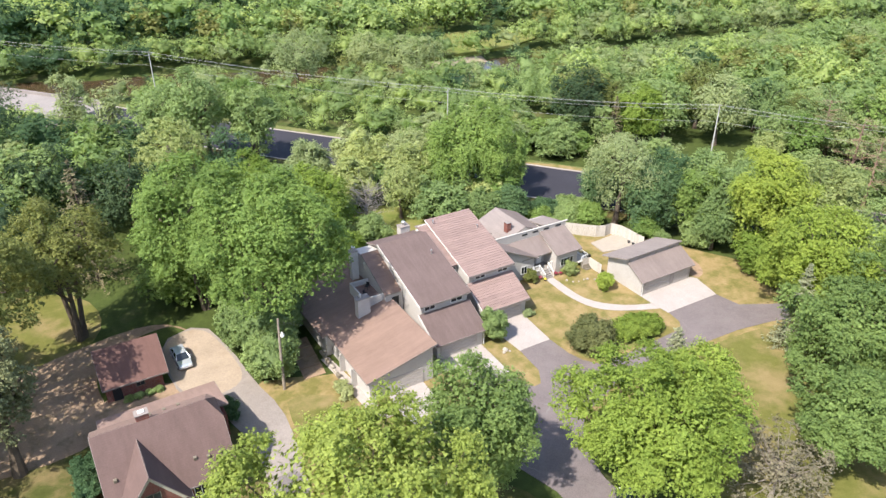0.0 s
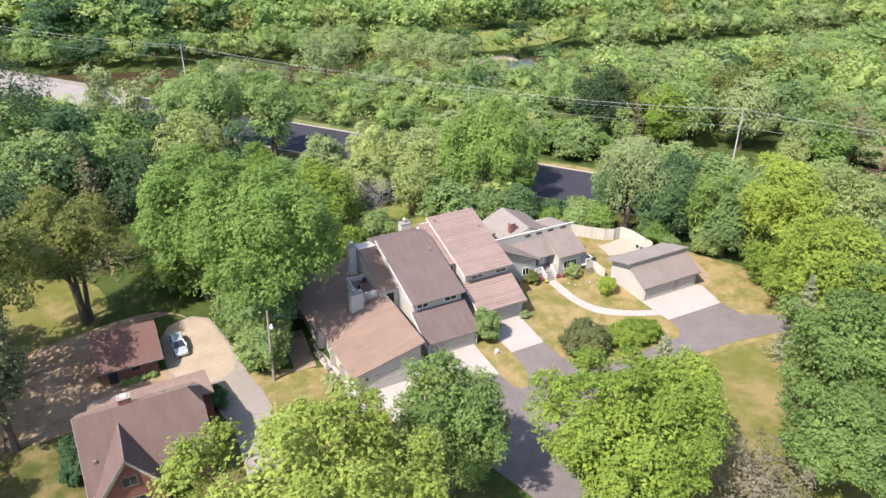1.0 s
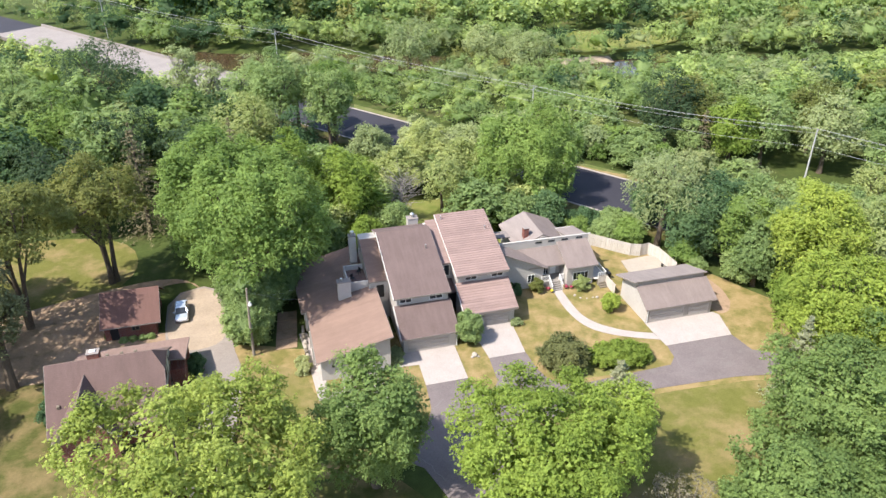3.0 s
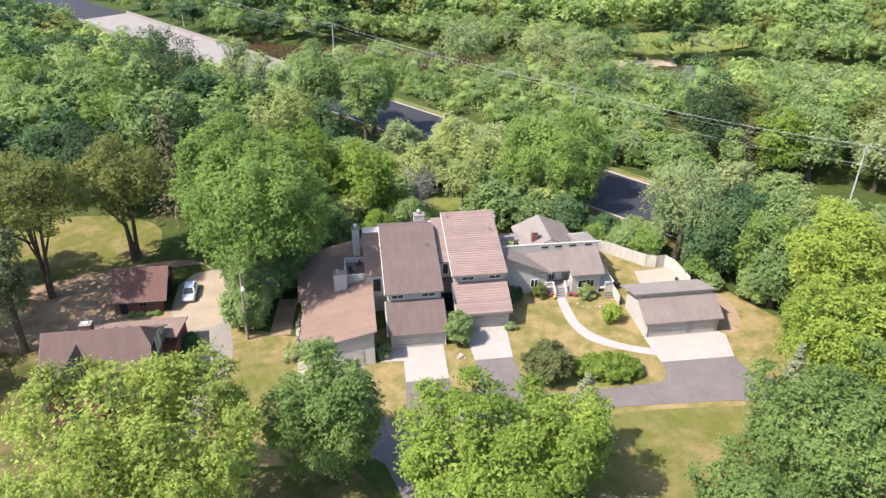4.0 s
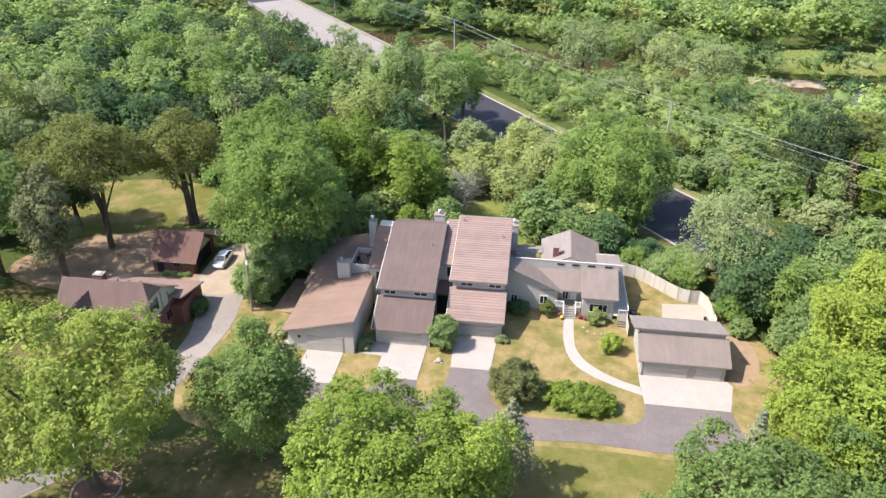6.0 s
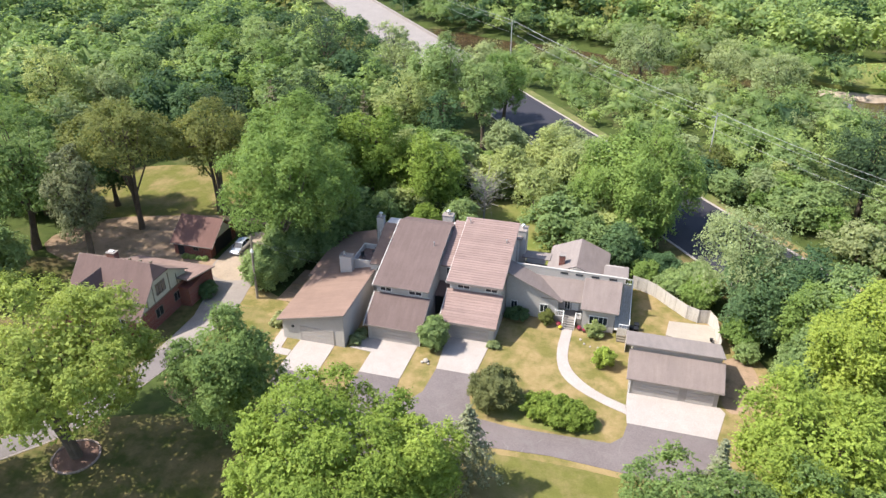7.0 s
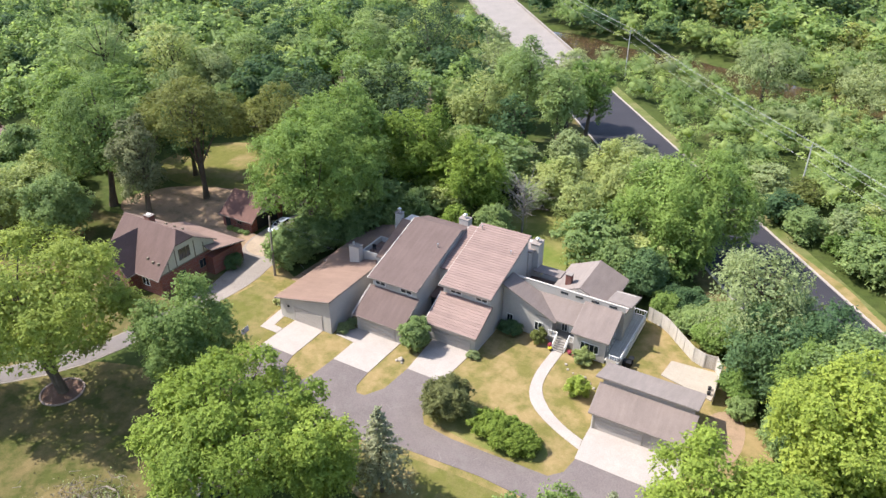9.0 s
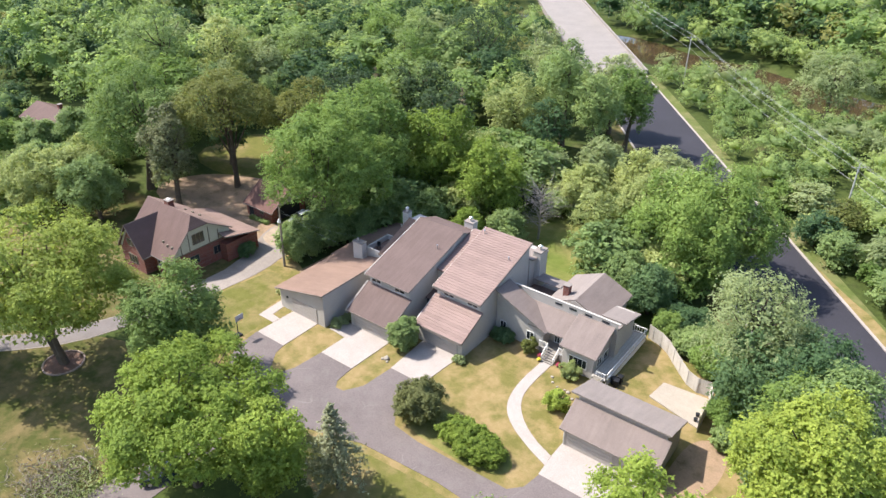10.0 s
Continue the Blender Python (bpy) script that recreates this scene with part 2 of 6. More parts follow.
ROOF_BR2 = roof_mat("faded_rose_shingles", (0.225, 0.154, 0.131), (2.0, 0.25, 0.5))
ROOF_SH = roof_mat("red_brown_shingles", (0.128, 0.071, 0.060), (2.0, 0.25, 0.5))
METAL = node_mat("galvanised_metal", 0.35, 0.9)[0]
METAL.node_tree.nodes["Principled BSDF"].inputs["Base Color"].default_value = (0.6, 0.6, 0.6, 1)
BLACK = rough_mat("black_plastic", (0.015, 0.015, 0.017), 1, 9, 0.1, 0.5, 0.05)
DARK_FILL = rough_mat("dark_door_and_shade_fill", (0.022, 0.021, 0.021), 1, 9, 0.1, 0.8, 0.05)
MULCH = rough_mat("bark_mulch", (0.128, 0.075, 0.056), 0.8, 12, 0.3, 0.95, 0.8)
DIRT = rough_mat("bare_dirt", (0.252, 0.173, 0.115), 0.25, 7, 0.25, 0.95, 0.6, stain=(0.114, 0.088, 0.041))
SAND = rough_mat("pale_sandy_gravel", (0.288, 0.227, 0.171), 0.25, 7, 0.22, 0.95, 0.5, stain=(0.255, 0.194, 0.138))
STONE = rough_mat("pale_stone", (0.3, 0.265, 0.225), 1.2, 10, 0.2, 0.9, 0.4)
RED_F = rough_mat("red_petals", (0.22, 0.02, 0.05), 3, 12, 0.3, 0.7, 0.1)
YEL_F = rough_mat("yellow_petals", (0.525, 0.413, 0.038), 3, 12, 0.3, 0.7, 0.1)
BACKBOARD = rough_mat("pale_backboard", (0.36, 0.35, 0.38), 1.5, 9, 0.12, 0.5, 0.05)
TWIG = rough_mat("dry_twigs", (0.203, 0.172, 0.144), 1.2, 14, 0.25, 0.95, 0.3)
WIRE = rough_mat("bright_wire", (0.375, 0.375, 0.375), 1, 5, 0.05, 0.5, 0.0)

GLASS = node_mat("dark_window_glass", 0.05, 0.0, 0.6)[0]
GLASS.node_tree.nodes["Principled BSDF"].inputs["Base Color"].default_value = (0.02, 0.025, 0.03, 1)
CARPAINT = node_mat("silver_car_paint", 0.25, 0.6, 0.5)[0]
CARPAINT.node_tree.nodes["Principled BSDF"].inputs["Base Color"].default_value = (0.62, 0.65, 0.7, 1)
DARKPAINT = node_mat("dark_car_paint", 0.2, 0.3, 0.5)[0]
DARKPAINT.node_tree.nodes["Principled BSDF"].inputs["Base Color"].default_value = (0.03, 0.045, 0.05, 1)
WATER = node_mat("brown_river_water", 0.08, 0.0, 0.5)[0]
_nt = WATER.node_tree
_b = _nt.nodes["Principled BSDF"]
_nt.links.new(ramp(_nt, noise_fac(_nt, 0.08, 4), [(0.3, (0.04, 0.027, 0.016)), (0.7, (0.075, 0.05, 0.028))]), _b.inputs["Base Color"])
bump(_nt, _b, noise_fac(_nt, 0.8, 3), 0.15, 0.05)


def brick_mat(name, c1, c2, mortar):
    m, nt, b = node_mat(name, 0.9, 0.0, 0.2)
    geo = nt.nodes.new("ShaderNodeNewGeometry").outputs["Position"]
    mp = nt.nodes.new("ShaderNodeMapping")
    mp.inputs["Rotation"].default_value = (radians(90), 0, radians(45))
    nt.links.new(geo, mp.inputs["Vector"])
    br = nt.nodes.new("ShaderNodeTexBrick")
    br.inputs["Scale"].default_value = 1.0
    br.inputs["Brick Width"].default_value, br.inputs["Row Height"].default_value, br.inputs["Mortar Size"].default_value = 0.21, 0.075, 0.009
    for k, v in (("Color1", c1), ("Color2", c2), ("Mortar", mortar)):
        br.inputs[k].default_value = (*v, 1)
    nt.links.new(mp.outputs["Vector"], br.inputs["Vector"])
    f = noise_fac(nt, 1.3, 4)
    col = mix(nt, 0.45, br.outputs["Color"], ramp(nt, f, [(0.3, vary(c1, 0.6)), (0.7, vary(c2, 1.3))]))
    nt.links.new(col, b.inputs["Base Color"])
    bump(nt, b, br.outputs["Fac"], 0.4, -0.01)
    return m


BRICK = brick_mat("red_brick", (0.203, 0.064, 0.045), (0.150, 0.045, 0.034), (0.225, 0.195, 0.173))


def grass_mat(name, greens, drys, dry_lo, dry_hi, scale=0.09):
    m, nt, b = node_mat(name, 0.95, 0.0, 0.1)
    f_big = noise_fac(nt, scale, 6, 0.65)
    f_mid = noise_fac(nt, 0.7, 5, 0.7)
    f_fine = noise_fac(nt, 9, 3, 0.75)
    g = ramp(nt, f_mid, [(0.3, greens[0]), (0.7, greens[1])])
    d = ramp(nt, f_mid, [(0.3, drys[0]), (0.7, drys[1])])
    fac = ramp(nt, f_big, [(dry_lo, (0, 0, 0)), (dry_hi, (1, 1, 1))])
    col = mix(nt, fac, g, d)
    col = mix(nt, 0.5, col, ramp(nt, f_fine, [(0.3, (0.55, 0.55, 0.55)), (0.7, (1.0, 1.0, 1.0))]), 'MULTIPLY')
    nt.links.new(col, b.inputs["Base Color"])
    bump(nt, b, f_fine, 0.6, 0.06)
    return m


GROUND_M = grass_mat("meadow_ground", ((0.04, 0.056, 0.016), (0.07, 0.092, 0.024)), ((0.11, 0.098, 0.045), (0.15, 0.13, 0.064)), 0.55, 0.76)
LAWN_DRY = grass_mat("dry_lawn", ((0.124, 0.118, 0.033), (0.182, 0.155, 0.053)), ((0.232, 0.171, 0.075), (0.301, 0.219, 0.110)), 0.4, 0.58, 0.3)
LAWN_GREEN = grass_mat("green_lawn", ((0.098, 0.128, 0.026), (0.150, 0.176, 0.045)), ((0.188, 0.180, 0.060), (0.247, 0.210, 0.090)), 0.42, 0.68, 0.1)
LAWN_WEST = grass_mat("yellow_green_lawn", ((0.105, 0.110, 0.027), (0.149, 0.142, 0.041)), ((0.200, 0.156, 0.069), (0.252, 0.190, 0.093)), 0.45, 0.64, 0.17)
VERGE = grass_mat("dry_verge_grass", ((0.084, 0.110, 0.029), (0.120, 0.141, 0.043)), ((0.160, 0.154, 0.068), (0.208, 0.189, 0.093)), 0.44, 0.66, 0.14)
# Darker than the other lawns: dappled tree shade is put into its tones.
LAWN_MIX = grass_mat("patchy_lawn_with_shade", ((0.05, 0.06, 0.015), (0.084, 0.088, 0.026)), ((0.134, 0.105, 0.046), (0.19, 0.144, 0.068)), 0.42, 0.62, 0.26)


# ---- mesh helpers ----
def thing(name, at=(0, 0, 0), label="", category="", group="", kind="", rz=0.0):
    ob = new(name)
    ob.empty_display_size = 0.3
    ob.matrix_basis = pose(*at, 0, 0, rz)
    return tagged(ob, label, category, group, kind)


def link_mesh(name, me, material, parent=None, label=""):
    if material is not None:
        me.materials.append(material)
    ob = new(name, me)
    if parent is not None:
        ob.parent = parent
    if label:
        tagged(ob, label)
    return ob


def part(name, bm, material, parent=None, label=""):
    me = bpy.data.meshes.new(name)
    bmesh.ops.recalc_face_normals(bm, faces=bm.faces)
    bm.to_mesh(me)
    bm.free()
    return link_mesh(name, me, material, parent, label)


def box(x0, x1, y0, y1, z0, z1, bm=None, bevel=0.0):
    bm = bm or bmesh.new()
    r = bmesh.ops.create_cube(bm, size=1)
    for v in r["verts"]:
        v.co = Vector((x0 + (v.co.x + 0.5) * (x1 - x0), y0 + (v.co.y + 0.5) * (y1 - y0), z0 + (v.co.z + 0.5) * (z1 - z0)))
    if bevel:
        es = list({e for v in r["verts"] for e in v.link_edges})
        bmesh.ops.bevel(bm, geom=es, offset=bevel, segments=1, affect='EDGES')
    return bm


def loft(rings, bm=None, close=True, cap=True):
    """Joins rings of points of equal count."""
    bm = bm or bmesh.new()
    vs = [[bm.verts.new(p) for p in r] for r in rings]
    n = len(vs[0])
    for a, b in zip(vs, vs[1:]):
        for i in range(n if close else n - 1):
            j = (i + 1) % n
            bm.faces.new((a[i], a[j], b[j], b[i]))
    if cap:
        bm.faces.new(vs[0][::-1])
        bm.faces.new(vs[-1])
    return bm


def prism_x(yz, x0, x1, bm=None):
    return loft([[(x0, y, z) for y, z in yz], [(x1, y, z) for y, z in yz]], bm)


def prism_y(xz, y0, y1, bm=None):
    return loft([[(x, y0, z) for x, z in xz], [(x, y1, z) for x, z in xz]], bm)


def slab(pts, thick, bm=None):
    """A roof plane: the given top corners and a parallel underside."""
    pts = [Vector(p) for p in pts]
    return loft([[p - Vector((0, 0, thick)) for p in pts], pts], bm)


def sheet(pts, z0, z1, bm=None):
    """A flat slab on a plan polygon, concave ones too."""
    bm = bm or bmesh.new()
    top = [bm.verts.new((x, y, z1)) for x, y in pts]
    low = [bm.verts.new((x, y, z0)) for x, y in pts]
    f = bm.faces.new(top)
    f.normal_update()
    n = len(pts)
    for i in range(n):
        j = (i + 1) % n
        bm.faces.new((top[i], low[i], low[j], top[j]))
    bmesh.ops.triangulate(bm, faces=[f], quad_method='BEAUTY', ngon_method='EAR_CLIP')
    return bm


def smooth_poly(pts, rounds=2):
    """Rounds a plan outline by cutting its corners."""
    for _ in range(rounds):
        out = []
        for (ax, ay), (bx, by) in zip(pts, pts[1:] + pts[:1]):
            out += [(ax * .75 + bx * .25, ay * .75 + by * .25), (ax * .25 + bx * .75, ay * .25 + by * .75)]
        pts = out
    return pts


def smooth_line(pts, rounds=2):
    for _ in range(rounds):
        out = [pts[0]]
        for a, b in zip(pts, pts[1:]):
            out += [tuple(p * .75 + q * .25 for p, q in zip(a, b)), tuple(p * .25 + q * .75 for p, q in zip(a, b))]
        pts = out + [pts[-1]]
    return pts


def tube(path, radii, sides=8, bm=None):
    bm = bm or bmesh.new()
    rings = []
    pts = [Vector(p) for p in path]
    for i, p in enumerate(pts):
        d = (pts[min(i + 1, len(pts) - 1)] - pts[max(i - 1, 0)]).normalized()
        u = d.orthogonal().normalized()
        if abs(d.z) > 0.3:
            u = (Vector((1, 0, 0)) - d * d.x).normalized()
        w = d.cross(u)
        rings.append([p + (u * math.cos(a) + w * math.sin(a)) * radii[i] for a in (2 * math.pi * k / sides for k in range(sides))])
    return loft(rings, bm)


def leaf_mesh(name, v, material, parent=None, label="", core=None):
    """A mesh from an (n, 3, 3) array of leaf triangles and, where given, the rounded inner foliage (points, triangles)."""
    n = len(v)
    pts, tri = v.reshape(-1, 3), np.arange(n * 3).reshape(-1, 3)
    if core is not None:
        tri = np.concatenate((tri, core[1] + len(pts)))
        pts = np.concatenate((pts, core[0]))
    me = bpy.data.meshes.new(name)
    me.vertices.add(len(pts))
    me.vertices.foreach_set("co", pts.reshape(-1).astype(np.float32))
    me.loops.add(len(tri) * 3)
    me.loops.foreach_set("vertex_index", tri.reshape(-1).astype(np.int32))
    me.polygons.add(len(tri))
    me.polygons.foreach_set("loop_start", np.arange(0, len(tri) * 3, 3, dtype=np.int32))
    me.polygons.foreach_set("use_smooth", np.arange(len(tri)) >= n)
    me.update(calc_edges=True)
    return link_mesh(name, me, material, parent, label)


# ---- trees ----
UP = np.array((0.0, 0.0, 1.0))


def unit(a):
    return a / np.maximum(np.linalg.norm(a, axis=-1, keepdims=True), 1e-9)


def leaves(rng, pos, nrm, size, slim=0.75):
    """Pointed leaf-sprays: one at each place, facing about its normal."""
    n = len(pos)
    t = unit(np.cross(nrm, rng.normal(size=(n, 3))))
    b = np.cross(nrm, t)
    s = (size * rng.uniform(0.65, 1.35, n))[:, None]
    return np.stack((pos + t * s, pos - t * s * 0.7 + b * s * slim, pos - t * s * 0.7 - b * s * slim), axis=1)


def lobes(rng, rx, ry, rz, n, low=-0.45, big=(0.26, 0.42), fill=1.0, boughs=0):
    """Boughs spread over a crown, each with its own clumps of foliage, so that gaps stay between them."""
    size = np.array((rx, ry, rz))
    nb = boughs or int(np.clip(n / 5, 8, 46))
    i = np.arange(nb) + 0.5
    z = 1 - (1 - low) * i / nb
    a = i * 2.39996 + rng.uniform(0, 6.28)
    w = np.sqrt(np.maximum(1 - z * z, 0))
    d = unit(np.stack((np.cos(a) * w, np.sin(a) * w, z), -1) + rng.normal(size=(nb, 3)) * 0.17)
    rb = 1.9 / math.sqrt(nb) * rng.uniform(0.75, 1.2, nb)
    k = fill * (1.04 - 0.5 * rb - 0.37 * sum(big)) * rng.uniform(0.8, 1.15, nb)
    for q in (2.2, 3.6):
        k = k * (1 + 0.07 * np.sin((d @ rng.normal(size=(3, 1)))[:, 0] * q + rng.uniform(0, 6.28)))
    j = np.arange(n) % nb
    e = unit(rng.normal(size=(n, 3)) + 0.9 * d[j] + UP * 0.3)
    c = (d * k[:, None])[j] * size + e * (rb[j] * 0.54 * rng.uniform(0.5, 1.0, n))[:, None] * size
    r = rng.uniform(*big, n) * min(rx, rz)
    return c, r, unit(e + 0.6 * d[j])


BALLS = {}


def ball(sub):
    if sub not in BALLS:
        bm = bmesh.new()
        bmesh.ops.create_icosphere(bm, subdivisions=sub, radius=1)
        bm.verts.index_update()
        BALLS[sub] = (np.array([v.co for v in bm.verts]), np.array([[v.index for v in f.verts] for f in bm.faces]))
        bm.free()
    return BALLS[sub]


def inner_mass(rng, c, r, size, sub, k):
    """The dense inside of a crown: a skin drawn over its lobes, a little within them."""
    d, f = ball(sub)
    b = d @ c.T
    disc = b * b - (np.sum(c * c, 1) - r * r)[None, :]
    t = np.where(disc > 0, b + np.sqrt(np.maximum(disc, 0)), 0).max(1)
    least = 0.5 / np.linalg.norm(d / size, axis=1)
    least = least * np.where(d[:, 2] < -0.3, 0.5, 1.0)
    t = np.maximum(t * k, least * k) * (1 + (0.09 if sub < 4 else 0.06) * rng.normal(size=len(d)).clip(-1.5, 1.5))
    return d * t[:, None], f


def crown(rng, rx, ry, rz, n_lobes, sprays, per, leaf, low=-0.45, big=(0.26, 0.42), fill=1.0, up=0.45, droop=0.0, shoot=None, sub=4, dense=0.7, loose=0.36, boughs=0):
    """Leaf triangles of a crown about its centre, the places of its clumps and its inner mass. Leaves stand along short shoots that point outwards."""
    c, r, d = lobes(rng, rx, ry, rz, n_lobes, low, big, fill, boughs)
    idx = np.repeat(np.arange(len(c)), sprays)
    sd = unit(rng.normal(size=(len(idx), 3)) + 0.85 * d[idx] + UP * up)
    sp = c[idx] + sd * (r[idx] * rng.uniform(0.4, 1.04, len(idx)))[:, None]
    if droop:
        sp[:, 2] -= droop * rng.uniform(0, 1, len(idx)) ** 2 * rz
    j = np.repeat(np.arange(len(sp)), per)
    length = shoot or leaf * 4.2
    u = rng.uniform(0, 1, len(j))
    way = sd * (1, 1, 0.7) if not droop else unit(sd * (0.5, 0.5, 0) - UP * 0.9)
    pos = sp[j] + way[j] * (u * length)[:, None] + rng.normal(size=(len(j), 3)) * leaf * np.array((0.9, 0.9, 0.55))
    pos[:, 2] -= 0.25 * length * u * u
    nrm = unit(sd[j] * 0.6 + UP * 0.5 + rng.normal(size=(len(j), 3)) * loose)
    core = inner_mass(rng, c, r, np.array((rx, ry, rz)), sub, dense) if dense else None
    size = np.full(len(j), leaf)
    if not dense:
        m = len(j) // 5
        way = unit(rng.normal(size=(m, 3)))
        way[:, 2] = np.maximum(way[:, 2], low)
        pos = np.concatenate((pos, way * (rng.uniform(0.25, 0.86, (m, 1)) * np.array((rx, ry, rz)))))
        nrm = np.concatenate((nrm, unit(way + UP * 0.8 + rng.normal(size=(m, 3)) * 0.6)))
        size = np.concatenate((size, np.full(m, leaf * 1.7)))
    return leaves(rng, pos, nrm, size), c, core


def trunk_mesh(rng, base_r, fork_z, top_z, targets, stems=1, lean=0.06):
    bm = bmesh.new()
    forks = []
    for s in range(stems):
        a = rng.uniform(0, 6.28)
        off = np.array((math.cos(a), math.sin(a), 0)) * (0.45 * base_r * (stems - 1))
        tip = off * 4 + np.array((rng.normal() * lean * top_z, rng.normal() * lean * top_z, top_z))
        path, rad = [], []
        for k in range(7):
            f = k / 6
            p = off * (1 + f) + (tip - off) * f + rng.normal(size=3) * (0.05 * base_r * 6 * f, 0.05 * base_r * 6 * f, 0)
            path.append(p)
            rad.append(base_r * (1.35 if k == 0 else 1 - 0.82 * f) / (1 if stems == 1 else 1.3))
        tube(path, rad, 8, bm)
        forks.append(path)
    for i, t in enumerate(targets):
        path = forks[i % stems]
        f = min(0.9, max(fork_z / top_z, rng.uniform(fork_z / top_z, 0.85)))
        k = f * 6
        a = np.array(path[int(k)]) * (1 - k % 1) + np.array(path[min(6, int(k) + 1)]) * (k % 1)
        m = (a + t) / 2 + np.array((0, 0, -0.06 * np.linalg.norm(t - a)))
        r0 = base_r * 0.36
        tube([a, m, t], [r0, r0 * 0.62, r0 * 0.2], 5, bm)
    return bm


def broad_tree(at, rx, h, material, label, seed, rz=None, ry=None, leaf=0.2, n_lobes=46, sprays=46, per=6, base_r=None, low=-0.5, fork=None,
               bark=BARK, name="tree", category="tree", stems=1, group="", limbs=14, droop=0.0, big=(0.24, 0.4), up=0.45, fill=1.0, dense=0.0, sub=4, crown_at=(0, 0)):
    rng = np.random.default_rng(seed)
    rz = rz or rx * 0.85
    cz = h - rz
    mv = np.array((crown_at[0], crown_at[1], cz))
    t = thing(name, (at[0], at[1], 0), label, category, group)
    q, c, core = crown(rng, rx, ry or rx, rz, n_lobes, sprays, per, leaf, low, big, fill, up, droop, sub=sub, dense=dense)
    base_r = base_r or 0.028 * h
    tg = [p + mv for p in c[:limbs]]
    part("trunk", trunk_mesh(rng, base_r, fork or max(0.8, cz - rz * 0.6), cz + rz * 0.45, tg, stems), bark, t)
    leaf_mesh("crown", q + mv, material, t, core=(core[0] + mv, core[1]) if core else None)
    return t


def conifer(at, r, h, material, label, seed, leaf=0.16, whorls=16, per=9, base=0.8, bark=BARK, name="spruce_tree", tuft=12, category="tree", group=""):
    rng = np.random.default_rng(seed)
    t = thing(name, (at[0], at[1], 0), label, category, group)
    bm = tube([(0, 0, 0), (0.05, 0, h * 0.5), (0, 0.03, h * 0.98)], [0.02 * h, 0.012 * h, 0.02], 7)
    P0, N0 = [], []
    for w in range(whorls):
        f = w / (whorls - 1)
        z = base + (h - base) * f
        rr = r * (1 - f) ** 0.85 + 0.12
        for k in range(per):
            a = 6.283 * (k + rng.uniform(-.3, .3)) / per + w * 0.7
            L = rr * rng.uniform(0.72, 1.1)
            d = np.array((math.cos(a), math.sin(a), -0.22 + 0.3 * f))
            z = base + (h - base) * min(1.0, max(0.0, f + rng.uniform(-0.5, 0.5) / whorls))
            tip = np.array((0, 0, z)) + d * L
            if w % 2 == 0 and k % 2 == 0:
                tube([(0, 0, z), tip], [0.035, 0.012], 4, bm)
            for s in rng.uniform(0.25, 1.05, max(3, int(tuft * (0.35 + 0.65 * (1 - f))))):
                P0.append(np.array((0, 0, z)) + d * L * s + rng.normal(size=3) * (0.16, 0.16, 0.09) * (0.4 + L / r))
                N0.append(UP * 0.8 + d * 0.3 + rng.normal(size=3) * 0.35)
    part("trunk", bm, bark, t)
    leaf_mesh("crown", leaves(rng, np.array(P0), unit(np.array(N0)), np.full(len(P0), leaf), 0.45), material, t)
    return t


def shrub(at, rx, ry, h, material, label, seed, leaf=0.13, n_lobes=26, sprays=36, per=6, name="shrub", rz=0.0, group="", up=0.4):
    rng = np.random.default_rng(seed)
    t = thing(name, (at[0], at[1], 0), label, "shrub", group, rz=rz)
    q, c, core = crown(rng, rx, ry, h * 0.52, n_lobes, sprays, per, leaf, -0.75, (0.2, 0.32), 1.0, up, dense=0.84, sub=3, shoot=leaf * 2.2, boughs=n_lobes)
    q[:, :, 2] = np.maximum(q[:, :, 2] + h * 0.5, 0.03)
    core[0][:, 2] = np.maximum(core[0][:, 2] + h * 0.5, 0.02)
    bm = bmesh.new()
    for p in c[:7]:
        tube([(p[0] * .12, p[1] * .12, 0), (p[0] * .5, p[1] * .5, (p[2] + h * .5) * .5), (p[0], p[1], max(0.2, p[2] + h * 0.5))], [0.06, 0.04, 0.015], 5, bm)
    part("stems", bm, BARK, t)
    leaf_mesh("foliage", q, material, t, core=core)
    return t


def bare_tree(at, h, r, label, seed, material=BARK_GREY, twigs=90):
    rng = np.random.default_rng(seed)
    t = thing("bare_tree", (at[0], at[1], 0), label, "tree")
    bm = tube([(0, 0, 0), (0.1, 0, h * 0.4), (0.0, 0.2, h * 0.85)], [0.2, 0.14, 0.03], 7)
    for i in range(twigs):
        z = h * rng.uniform(0.2, 0.8)
        a = rng.uniform(0, 6.28)
        L = r * rng.uniform(0.5, 1.1)
        p = np.array((0, 0, z))
        d = np.array((math.cos(a), math.sin(a), rng.uniform(0.3, 1.0)))
        tube([p, p + d * L * .5 + rng.normal(size=3) * .15, p + d * L + rng.normal(size=3) * .3], [0.05, 0.03, 0.008], 4, bm)
        for _ in range(3):
            q = p + d * L * rng.uniform(.3, .9)
            tube([q, q + (d + rng.normal(size=3) * .7) * L * .35], [0.02, 0.006], 3, bm)
    part("trunk", bm, material, t)
    return t


# ---- large structure: ground, water, roads, drives ----
RIVER = [(-160, 262), (-60, 240), (0, 229), (14, 222), (34, 219), (53, 211), (84, 200), (120, 184), (150, 182), (200, 168), (300, 150), (420, 140)]
ROAD_N, ROAD_D = (0.790, 0.613), (0.613, -0.790)


def road_pt(s, n):
    """A point s metres along the road and n metres across it."""
    return (n * ROAD_N[0] + s * ROAD_D[0], n * ROAD_N[1] + s * ROAD_D[1])


